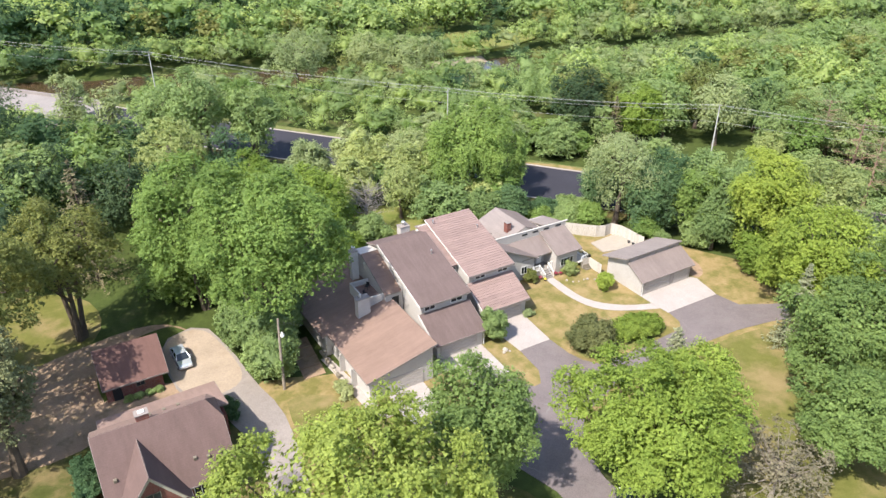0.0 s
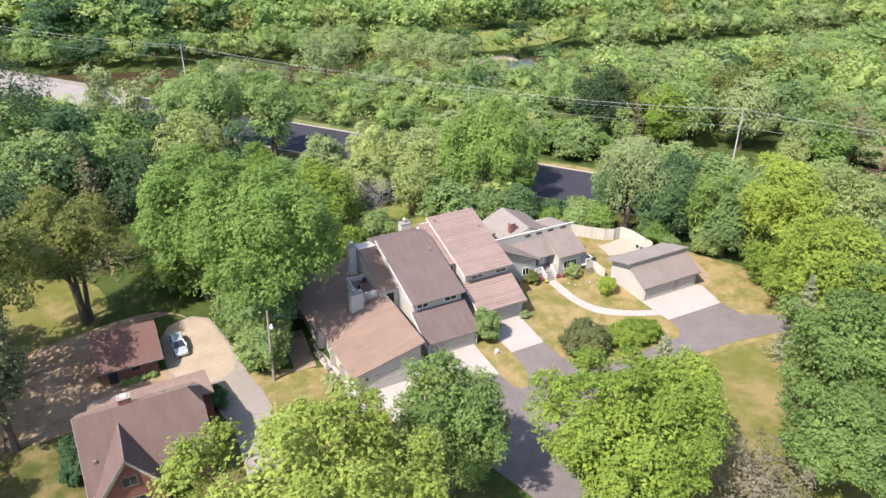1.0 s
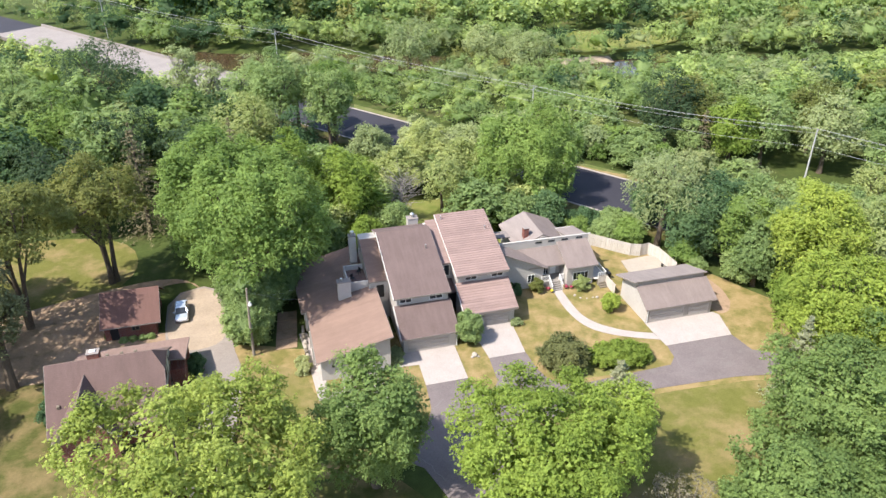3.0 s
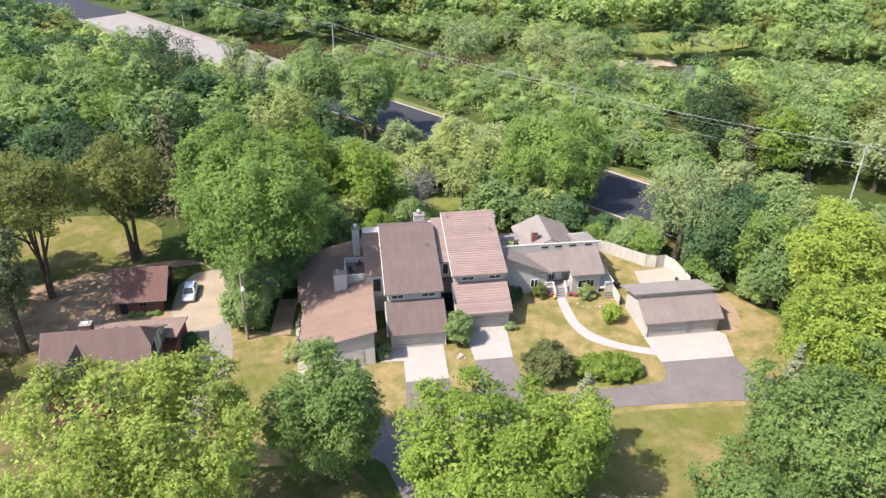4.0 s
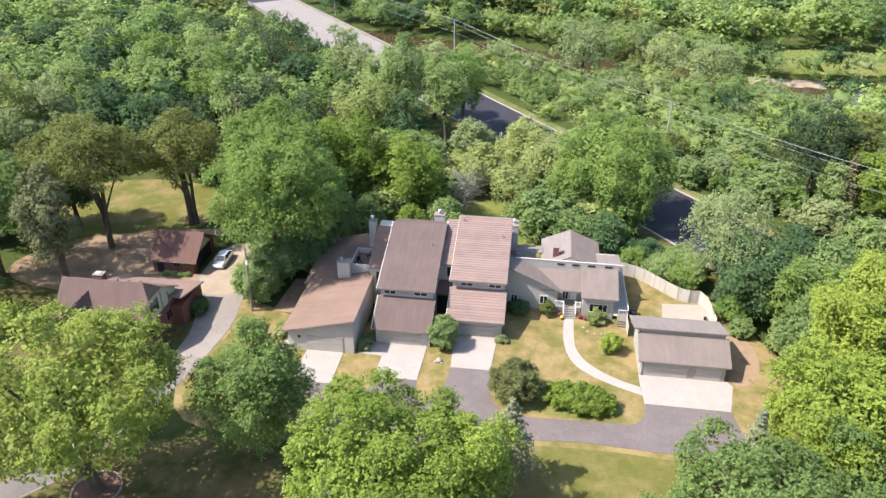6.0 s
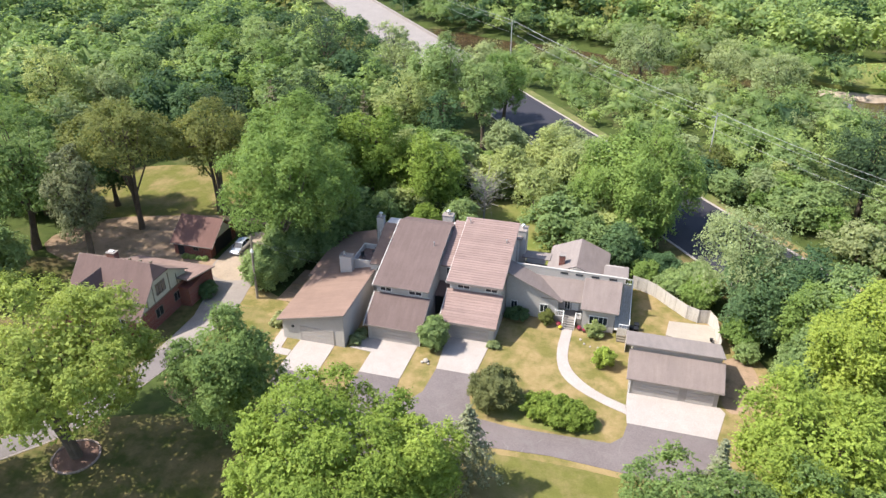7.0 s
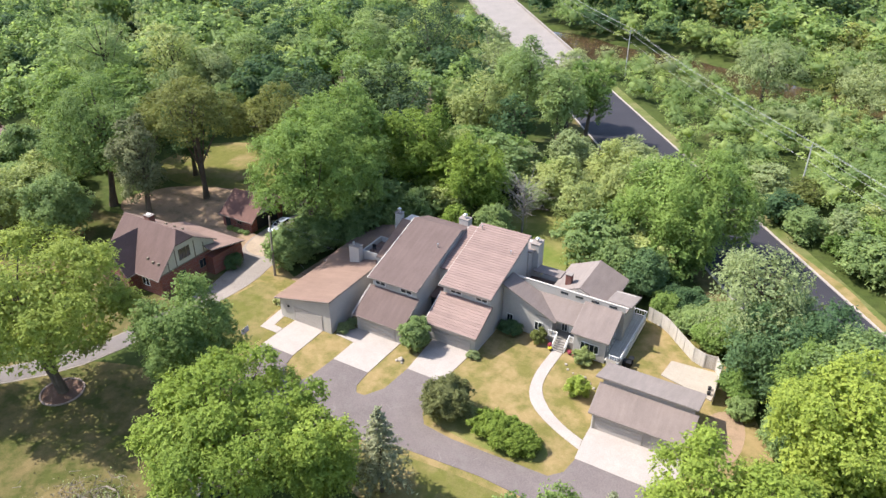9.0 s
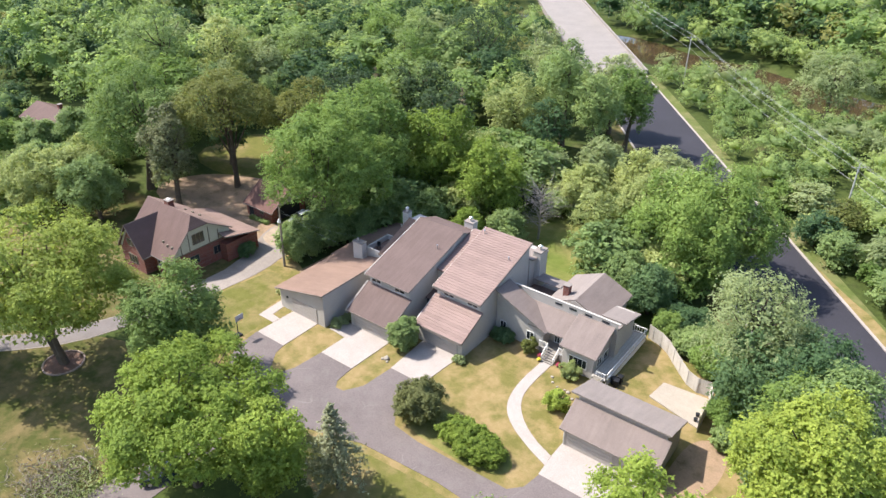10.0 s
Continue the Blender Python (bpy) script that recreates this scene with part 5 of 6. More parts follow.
wire((18.55, 66.95, 9.2), (24.9, 76.0, 3.4), 0.6, 0.009, lp)
wire((18.5, 66.95, 7.2), (20.8, 70.5, 0.1), 0.0, 0.009, lp)

# ---- trees and shrubs ----
broad_tree((14.3, 35.2), 11.2, 19.8, L_FRESH, "tall light-green tree with a wide airy crown", 11, rz=7.6, leaf=0.14, n_lobes=220, sprays=33, stems=2, fork=3.0, low=-0.7, big=(0.1, 0.22))
broad_tree((29.3, 42.1), 5.7, 15.6, L_COOL, "dense green oval tree beside the drive", 12, rz=7.0, leaf=0.13, n_lobes=140, sprays=33, low=-0.85, big=(0.15, 0.27))
broad_tree((43.4, 33.3), 8.7, 14.8, L_VIVID, "large bright-green rounded tree over the drive", 13, rz=6.0, leaf=0.13, n_lobes=210, sprays=33, low=-0.35, big=(0.11, 0.23))
broad_tree((51.4, 36.0), 4.0, 13.6, L_VIVID, "smaller bright-green tree beside a large one", 14, rz=5.8, leaf=0.13, n_lobes=80, sprays=36, low=-0.85)
conifer((54.7, 41.5), 3.2, 10.8, L_BLUE, "sparse grey-green spruce beside the drive", 15, leaf=0.19, tuft=48, whorls=15, per=9, base=2.6)
T4 = [((75.6, 33.2), 8.4, 13.8, 21), ((88.0, 33.5), 8.5, 14.5, 22), ((64.0, 25.5), 6.2, 11.0, 23), ((78.0, 24.0), 8.0, 13.0, 24)]
for at, r, h, s in T4:
    broad_tree(at, r, h, L_COOL, "large dense green tree at the lawn's edge", s, rz=r * 0.75, leaf=0.14, n_lobes=180, sprays=30, low=-0.7, big=(0.12, 0.24))
broad_tree((91.8, 58.6), 6.0, 18.8, L_YEL, "bright yellow-green tree behind the garage", 25, rz=8.0, leaf=0.14, n_lobes=150, sprays=33, low=-0.8, big=(0.13, 0.25))
broad_tree((84.8, 44.9), 6.9, 16.6, L_VIVID, "broad light-green tree at the drive's end", 26, rz=7, leaf=0.14, n_lobes=150, sprays=30, low=-0.8, big=(0.13, 0.25))
broad_tree((99.0, 69.0), 5.5, 10.5, L_MID, "rounded green tree in the wood's edge", 61, rz=5, leaf=0.15, n_lobes=100, sprays=30, low=-0.8, big=(0.15, 0.28))
broad_tree((89.0, 76.0), 5.2, 13.0, L_DARK, "dark green tree in the wood's edge", 62, rz=5.5, leaf=0.15, n_lobes=80, sprays=30, low=-0.8)
broad_tree((103.0, 57.0), 7.0, 16.0, L_LIGHT, "light-green tree in the wood's edge", 63, rz=7, leaf=0.15, n_lobes=100, sprays=30, low=-0.8, big=(0.15, 0.28))
broad_tree((101.0, 42.0), 7.0, 14.5, L_MID, "rounded green tree in the wood's edge", 64, rz=6.5, leaf=0.15, n_lobes=100, sprays=30, low=-0.8, big=(0.15, 0.28))
conifer((76.8, 41.5), 2.7, 12.2, L_BLUE, "grey-green spruce at the drive's end", 65, leaf=0.18, tuft=50, whorls=18)
broad_tree((19.3, 76.0), 9.0, 23.6, L_RICH, "very tall maple with several trunks beside the townhouses", 27, rz=9.0, leaf=0.15, n_lobes=240, sprays=25, stems=3, low=-0.35, fork=5, base_r=0.5, big=(0.1, 0.22), crown_at=(1.6, -1.6))
broad_tree((15.0, 89.0), 8.4, 22.6, L_RICH, "very tall maple behind the brick garage", 66, rz=9.5, leaf=0.17, n_lobes=150, sprays=33, stems=2, low=-0.75, fork=5, base_r=0.45, big=(0.12, 0.24))
broad_tree((68.2, 102.6), 10.2, 17.4, L_RICH, "wide drooping willow beside the road", 28, rz=7.4, leaf=0.16, n_lobes=160, sprays=42, droop=0.6, low=-0.7, big=(0.14, 0.28))
broad_tree((81.8, 79.2), 6.6, 17.4, L_GREY, "tall feathery pale willow behind the fence", 29, rz=6.2, leaf=0.12, n_lobes=80, sprays=26, droop=0.5, big=(0.14, 0.28))
broad_tree((-10.5, 80.6), 10.0, 21.5, L_OLIVE, "spreading olive-brown tree with dark bare trunks", 32, rz=6.4, leaf=0.15, n_lobes=150, sprays=22, stems=3, low=-0.3, fork=5, base_r=0.5, big=(0.12, 0.24))
broad_tree((-22.0, 70.5), 8.5, 22.0, L_COOL, "big rounded green tree on the shaded lawn", 33, rz=9.5, leaf=0.16, n_lobes=150, sprays=22, big=(0.13, 0.26))
broad_tree((-9.5, 68.0), 3.8, 20.2, L_PINE, "tall soft grey-brown pine on the shaded lawn", 34, rz=8.2, leaf=0.13, n_lobes=90, sprays=22, low=-0.9, big=(0.13, 0.25), name="pine_tree")
broad_tree((-1.0, 90.5), 6.8, 19.0, L_OLIVE, "olive tree with thin dark trunks behind the garage", 35, rz=6.2, leaf=0.15, n_lobes=100, sprays=22, stems=3, low=-0.3, fork=6, big=(0.14, 0.28))
EDGE = [((84.2, 74.0), 4.8, 12.6, L_DARK), ((89.6, 69.8), 4.4, 13.4, L_RICH), ((89.0, 81.5), 4.0, 6.5, L_LIGHT), ((72.5, 87.5), 3.0, 3.8, L_DARK), ((77.5, 86.5), 3.2, 3.4, L_MID),
        ((66.5, 88.5), 3.2, 7.0, L_DARK), ((89.2, 64.8), 3.8, 11.0, L_MID), ((92.0, 70.0), 4.8, 15.6, L_MID), ((84.5, 86.0), 4.0, 8.5, L_DARK), ((62.0, 91.0), 3.4, 6.5, L_MID), ((70.8, 86.0), 2.4, 3.4, L_RICH), ((74.6, 83.6), 2.5, 3.6, L_MID), ((77.8, 81.2), 2.6, 4.2, L_RICH), ((82.6, 73.0), 2.2, 4.6, L_RICH)]
for i, (at, r, h, m) in enumerate(EDGE):
    broad_tree(at, r, h, m, "dense leafy tree behind the yard fence", 70 + i, rz=h * 0.48, leaf=0.14, n_lobes=80, sprays=27, low=-0.9, big=(0.18, 0.32), limbs=6)
PALE = [((54.0, 124.0), 4.6, 9.0), ((52.8, 116.0), 5.0, 11.0), ((60.3, 112.5), 5.4, 11.6), ((46.0, 109.0), 4.4, 9.5), ((43.2, 121.0), 4.2, 9.4), ((57.0, 106.5), 4.2, 10.8)]
for i, (at, r, h) in enumerate(PALE):
    broad_tree(at, r, h, L_LIGHT if i % 2 else L_GREY, "pale grey-green tree beside the road", 84 + i, rz=h * 0.45, leaf=0.15, n_lobes=80, sprays=27, low=-0.8, big=(0.18, 0.32), limbs=6)
broad_tree((-19.5, 87.0), 5.0, 15.0, L_DARK, "dark green tree at the lawn's far side", 67, rz=6, leaf=0.17, n_lobes=90, sprays=22, low=-0.85, big=(0.15, 0.28))
THICKET = [((29.5, 88.0), 3.6, 8.5, L_MID), ((36.5, 89.0), 3.0, 6.5, L_VIVID), ((41.5, 91.5), 3.2, 7.0, L_MID), ((32.5, 93.5), 3.6, 9.0, L_LIGHT), ((26.0, 86.0), 3.0, 7.5, L_MID)]
for i, (at, r, h, m) in enumerate(THICKET):
    broad_tree(at, r, h, m, "bushy green tree behind the townhouses", 200 + i, rz=h * 0.48, leaf=0.14, n_lobes=70, sprays=26, low=-0.9, big=(0.18, 0.32), limbs=6)
LOW = [((88.5, 56.5), 3.2, 7.0, L_VIVID), ((87.5, 52.0), 2.8, 6.5, L_VIVID), ((88.0, 67.0), 2.4, 4.5, L_MID)]
for i, (at, r, h, m) in enumerate(LOW):
    broad_tree(at, r, h, m, "low leafy tree at the lawn's edge", 120 + i, rz=h * 0.49, leaf=0.14, n_lobes=60, sprays=24, low=-0.95, big=(0.2, 0.36), limbs=5)
# The tree at (3.5, 25) stands out of view, added to shade the lawn.
SHADE = [((-51.0, 65.5), 4.2, 8.5, L_MID), ((-57.0, 62.0), 4.0, 8.0, L_RICH), ((-46.5, 71.5), 4.2, 9.5, L_MID), ((3.5, 25.0), 6.5, 13.0, L_MID), ((-18.0, 58.5), 5.2, 11.0, L_MID), ((-27.5, 54.0), 6.5, 11.5, L_LIGHT), ((-30.0, 63.0), 5.6, 10.0, L_LIGHT), ((-37.0, 60.0), 5.5, 8.5, L_MID), ((-29.0, 81.0), 6.0, 16.0, L_MID)]
for i, (at, r, h, m) in enumerate(SHADE):
    broad_tree(at, r, h, m, "shady tree on the side lawn", 130 + i, rz=h * 0.44, leaf=0.17, n_lobes=100, sprays=22, low=-0.8, big=(0.15, 0.28))


def pine(at, h, r, label, seed):
    """A half-bare pine: reddish trunk, bare level limbs and sparse tufts at their ends."""
    rng = np.random.default_rng(seed)
    t = thing("pine_tree", (at[0], at[1], 0), label, "tree")
    lean = rng.normal(size=2) * 0.06 * h
    bm = tube([(0, 0, 0), (lean[0] * .4, lean[1] * .4, h * .5), (lean[0], lean[1], h)], [0.3, 0.2, 0.05], 8)
    P0, N0 = [], []
    for k in range(34):
        f = rng.uniform(0.3, 1.0)
        a = rng.uniform(0, 6.283)
        o = np.array((lean[0] * f, lean[1] * f, h * f))
        L = r * (1.15 - 0.75 * f) * rng.uniform(0.7, 1.15)
        d = np.array((math.cos(a), math.sin(a), rng.uniform(-0.1, 0.35)))
        tip = o + d * L
        tube([o, o + d * L * .5 + UP * -.12, tip], [0.08, 0.05, 0.02], 4, bm)
        for q in range(5):
            w = o + d * L * rng.uniform(.4, 1)
            tube([w, w + rng.normal(size=3) * (.7, .7, .35)], [0.03, 0.01], 3, bm)
        if f > 0.45:
            for q in range(70):
                P0.append(o + d * L * rng.uniform(.55, 1.1) + rng.normal(size=3) * (.5, .5, .22))
                N0.append(UP + rng.normal(size=3) * .5)
    part("trunk", bm, BARK_RED, t)
    leaf_mesh("crown", leaves(rng, np.array(P0), unit(np.array(N0)), np.full(len(P0), 0.16), 0.4), L_GREY, t)
    return t


pine((131.0, 68.5), 14.5, 5.0, "half-bare pine with a reddish trunk beyond the lawn", 151)
pine((137.5, 79.0), 13.5, 4.5, "half-bare pine with a reddish trunk beyond the lawn", 152)
pine((126.0, 62.0), 12.5, 4.2, "half-bare pine with a reddish trunk beyond the lawn", 153)
conifer((3.2, 105.0), 5.6, 19.0, L_BROWN, "dying brown conifer at the edge of the woods", 154, leaf=0.22, whorls=18, tuft=26)
conifer((17.7, 112.5), 3.6, 16.0, L_BROWN, "dull brown conifer at the edge of the woods", 155, leaf=0.2, whorls=16, tuft=18)
broad_tree((34.5, 97.0), 6.6, 14.5, L_VIVID, "bright green tree behind the townhouses", 156, rz=6.8, leaf=0.16, n_lobes=120, sprays=28, low=-0.8, big=(0.14, 0.27))
broad_tree((27.0, 104.0), 5.5, 13.0, L_LIGHT, "light-green tree behind the townhouses", 157, rz=6.2, leaf=0.16, n_lobes=90, sprays=26, low=-0.8, big=(0.15, 0.28))
FOREST = [(-9.5, 157.0, 11.4, 21.8, L_DEEP), (-26.0, 152.0, 6.8, 19.8, L_MID), (-34.0, 148.5, 6.2, 19.0, L_RICH), (-13.6, 132.5, 6.0, 17.3, L_RICH), (-19.0, 143.0, 5.4, 17.6, L_MID),
          (-31.0, 136.0, 6.0, 17.2, L_MID), (-41.0, 125.5, 6.4, 18.4, L_MID), (-40.0, 114.8, 5.2, 16.8, L_GREY), (-47.5, 109.5, 6.4, 21.2, L_LIGHT), (-55.0, 97.5, 7.0, 25.0, L_MID),
          (20.5, 127.0, 6.8, 15.8, L_LIGHT), (27.0, 135.0, 5.6, 22.2, L_MID), (36.7, 130.0, 5.0, 19.2, L_MID), (38.6, 140.5, 5.0, 18.0, L_RICH), (21.3, 142.5, 5.4, 18.3, L_MID), (31.5, 148.0, 4.8, 17.4, L_GREY),
          (66.5, 188.0, 9.0, 15.6, L_GREY), (98.0, 178.0, 8.2, 12.6, L_GREY), (88.0, 189.0, 6.6, 11.6, L_GREY), (105.0, 117.0, 6.8, 16.8, L_DEEP), (113.0, 106.0, 5.4, 14.0, L_VIVID),
          (133.0, 107.5, 6.4, 15.6, L_OLIVE), (128.0, 97.5, 6.0, 16.4, L_GREY), (120.0, 112.0, 6.0, 14.5, L_MID)]
for i, (x, y, r, h, m) in enumerate(FOREST):
    broad_tree((x, y), r, h, m, "tall rounded tree standing over the woods", 160 + i, rz=min(h * 0.46, r * 1.35), leaf=0.18, n_lobes=96, sprays=18, per=5, low=-0.8, big=(0.13, 0.25), limbs=8)
broad_tree((14.0, 150.5), 3.6, 18.0, L_GREY, "thin airy tree with bare limbs beside the bridge", 189, rz=6.6, leaf=0.16, n_lobes=44, sprays=16, per=6, low=-0.9, big=(0.12, 0.24), dense=0.0, limbs=16, bark=BARK_GREY)
broad_tree((8.3, 158.0), 4.4, 19.6, L_GREY, "thin airy tree with bare limbs beside the bridge", 190, rz=7.6, leaf=0.17, n_lobes=52, sprays=17, per=6, low=-0.9, big=(0.12, 0.24), dense=0.0, limbs=16, bark=BARK_GREY)
conifer((107.3, 107.6), 3.0, 11.5, L_BROWN, "dull brown conifer beyond the road", 191, leaf=0.2, whorls=14, tuft=16)
broad_tree((24.5, 97.0), 6.4, 18.4, L_VIVID, "tall green tree beside the maples", 192, rz=7.4, leaf=0.16, n_lobes=120, sprays=28, low=-0.85, big=(0.13, 0.25))
bare_tree((44.0, 97.5), 10.5, 3.4, "leafless grey tree on the back lawn", 36)
shrub((54.7, 54.3), 3.0, 2.8, 4.3, L_DUSK, "large rounded dusky olive shrub in the bed", 41, n_lobes=90, sprays=30, leaf=0.1)
shrub((62.1, 54.0), 4.4, 2.2, 2.3, L_VIVID, "long clipped green hedge shrub", 42, n_lobes=190, sprays=24, leaf=0.1, rz=-4)
shrub((45.2, 62.6), 1.9, 1.8, 4.2, L_MID, "round green shrub between two garages", 43, n_lobes=36, sprays=60, leaf=0.11)
shrub((66.2, 64.5), 1.3, 1.3, 2.7, L_VIVID, "young light-green shrub on the lawn", 44, leaf=0.1)
for i, (x, y, r, h) in enumerate(((18.2, 70.2, 3.2, 6.4), (19.5, 75.0, 3.6, 7.4), (17.0, 78.5, 3.0, 6.4), (22.5, 79.5, 3.0, 6.0))):
    shrub((x, y), r, r, h, L_MID, "tall dense green shrub beside the pole", 50 + i, n_lobes=110, sprays=24, leaf=0.13)

# ---- woods ----
def zone(x, y):
    """The height of the woods at a place, 0 for none; some gaps and low stands fit the camera's view."""
    n = x * ROAD_N[0] + y * ROAD_N[1]
    s = x * ROAD_D[0] + y * ROAD_D[1]
    rd = float(seg_dist(np.float64(x), np.float64(y), RIVER))
    if rd < (9.5 if x < 75 else 9.0):
        return 0.0
    if 113.5 < n < 136.6:
        return 0.0
    if 136.6 <= n < 137.5:
        return 0.0
    if n < 146 and n > 130 and s > -142:
        return 6.0
    if -30 < x < 106 and y < 82 or -30 < x < 62 and y < 87 or 25 < x < 42 and y < 104:
        return 0.0
    if x <= -30 and y < 48 or y < 20:
        return 0.0
    if ((x + 59) / 15) ** 2 + ((y - 67) / 14) ** 2 < 1:
        return 0.0
    if ((x - 46) / 9) ** 2 + ((y - 92) / 10) ** 2 < 1 or ((x + 17) / 21) ** 2 + ((y - 94) / 13) ** 2 < 1:
        return 0.0
    if ((x - 138) / 28) ** 2 + ((y - 211) / 16) ** 2 < 1 or ((x - 72) / 15) ** 2 + ((y - 263) / 14) ** 2 < 1:
        return 0.0
    if ((x - 119) / 9) ** 2 + ((y - 171) / 10) ** 2 < 1 or ((x - 22) / 7) ** 2 + ((y - 212) / 8) ** 2 < 1 or ((x - 1) / 8) ** 2 + ((y - 112) / 10) ** 2 < 1 or ((x - 58) / 6) ** 2 + ((y - 203) / 8) ** 2 < 1:
        return 0.0
    if 55 < x < 86 and y < 92:
        return 0.0
    if any(math.hypot(x - q[0], y - q[1]) < q[2] * 0.85 + 1.5 for q in FOREST):
        return 0.0
    if n < 119:
        if 40 < x < 53 and 103 < y < 145:
            return 4.5
        if 70 < x < 96 and 84 < y < 108:
            return 3.2
        if x > 52:
            return (7.5 if x < 70 else 6.5) if n > 95 else 10.0
        if x < -30 and y < 82:
            return 6.5
        if n > 94 and s < -104:
            return 8.0
        if x > 12 and y < 122:
            return 8.5
        return 7.5 if x > 30 else 15.0
    if x > 100 and y < 132:
        return 13.5
    if n < 160 and rd > 24:
        return 6.6
    if y > np.interp(x, [p[0] for p in RIVER], [p[1] for p in RIVER]):
        return 9.2 if rd < 22 else 16.0 if x < 70 else 13.5
    if rd < 22:
        return 5.6 if x < 75 else 7.0
    return 7.8 if x > 40 and y < 180 else 12.0


mid, far = [], []
gx = np.arange(-260, 400, 5.8)
for i, gxv in enumerate(gx):
    for j, gyv in enumerate(np.arange(20, 420, 5.8)):
        rng = np.random.default_rng((77, i, j))
        x, y = gxv + rng.uniform(-2.8, 2.8), gyv + rng.uniform(-2.8, 2.8)
        h = zone(x, y)
        k = rng.uniform(0.76, 1.1) + 0.2 * rng.uniform() ** 4
        pick = rng.uniform()
        if h <= 0:
            continue
        # keep to the ground that the walk looks over
        a0 = math.degrees(math.atan2(x - 10, y + 5))
        a1 = math.degrees(math.atan2(x - 92, y - 8))
        d = math.hypot(x - 50, y + 5)
        if d > 340 or a0 > 70 and d > 60 or a1 < -76:
            continue
        keep = (0.56 if h > 10.5 else 1.0) * (1.0 if d < 265 else 0.62)
        if pick * 131 % 1 < keep:
            (mid if d < 140 else far).append((x, y, h * k, pick))

SPECIES = [(L_MID, 0), (L_LIGHT, 0), (L_DARK, 1), (L_MID, 1), (L_OLIVE, 2), (L_PALE, 2), (L_GREY, 0), (L_LIGHT, 1), (L_RICH, 0), (L_RICH, 1), (L_DEEP, 0)]
WEIGHT = np.cumsum([0.27, 0.14, 0.05, 0.17, 0.04, 0.03, 0.07, 0.06, 0.1, 0.07])
WEIGHT = WEIGHT / WEIGHT[-1]
WEIGHT_W = np.cumsum([0.26, 0.05, 0.11, 0.19, 0.03, 0.01, 0.04, 0.03, 0.16, 0.12])
WEIGHT_W = WEIGHT_W / WEIGHT_W[-1]
SHAPES = [(0.38, 0.42), (0.33, 0.46), (0.42, 0.38)]
BUSHY = [(0.56, 0.49), (0.48, 0.5), (0.66, 0.48)]
protos = {}
for x, y, h, pick in mid:
    kind = int(np.searchsorted(WEIGHT_W if x < 30 else WEIGHT, pick))
    if -24 < x < 14 and 100 < y < 175 and pick * 97 % 1 < 0.7:
        kind = 10
    tall = 14.0 if h > 10 else 7.0
    key = (kind, tall)
    wide = 1.12 if tall < 10 else 1.0
    m = pose(x, y, 0, 0, 0, pick * 7919 % 360) @ Matrix.Diagonal((wide * h / tall, wide * h / tall, h / tall, 1))
    if key not in protos:
        mat, shp = SPECIES[kind]
        big_ = tall > 10
        a, b = SHAPES[shp] if big_ else BUSHY[shp]
        t = broad_tree((0, 0), tall * a, tall, mat, "leafy woodland tree in the dense woods", 300 + kind * 2 + big_, rz=tall * b, leaf=0.2, n_lobes=66 if big_ else 46, sprays=11, per=5, low=-0.8,
                       limbs=6, big=(0.14, 0.27), name="woodland_tree", group="woods round the houses", up=0.5)
        t.matrix_basis = m
        protos[key] = t
    else:
        copy_thing(protos[key], m)

base = []
for k in range(18):
    r2 = np.random.default_rng(500 + k)
    a, b = (BUSHY if k < 6 else SHAPES)[k % 3]
    n_l, sp_, lf, sb = ((46, 5, 0.29, 2), (66, 5, 0.28, 2), (34, 3, 0.44, 2))[k // 6]
    q, _, core = crown(r2, 10 * a, 10 * a, 10 * b, n_l, sp_, 3, lf, -0.7, (0.14, 0.24), 1.0, 0.3, shoot=0.6, sub=sb, dense=0.6, loose=0.26)
    lift = np.array((0, 0, 10 * (1 - b)))
    base.append((q + lift, core[0] + lift, core[1]))
MATS = [F_MID, F_LIGHT, F_DARK, F_OLIVE, F_PALE, F_GREY, F_RICH]
share = np.cumsum([0.48, 0.2, 0.03, 0.04, 0.04, 0.12, 0.09])
share_w = np.cumsum([0.32, 0.02, 0.28, 0.04, 0.01, 0.05, 0.28])
share_d = np.cumsum([0.22, 0.06, 0.42, 0.03, 0.01, 0.04, 0.22])
stacks = [([], [], []) for _ in MATS]
for x, y, h, pick in far:
    q, cv, cf = base[int(pick * 6131) % 6 + (0 if h < 9.5 else 12 if math.hypot(x - 50, y + 5) > 230 else 6)]
    a = pick * 77.0
    k = h / 10 * 1.1
    turn = np.array(((math.cos(a) * k, math.sin(a) * k, 0), (-math.sin(a) * k, math.cos(a) * k, 0), (0, 0, h / 10)))
    st = stacks[min(6, int(np.searchsorted(share_d if -110 < x < 34 and y > 115 and x + y > 118 and y < 340 else share_w if x * ROAD_N[0] + y * ROAD_N[1] < 119 or y > 240 else share, (pick * 3571) % 1.0)))]
    st[0].append(q @ turn + np.array((x, y, -0.3)))
    st[2].append(cf + sum(len(c) for c in st[1]))
    st[1].append(cv @ turn + np.array((x, y, -0.3)))
for m, st in zip(MATS, stacks):
    tagged(leaf_mesh("far_woods", np.concatenate(st[0]), m, core=(np.concatenate(st[1]), np.concatenate(st[2]))), "dense mixed green woods in the distance", "woods", kind="stuff")

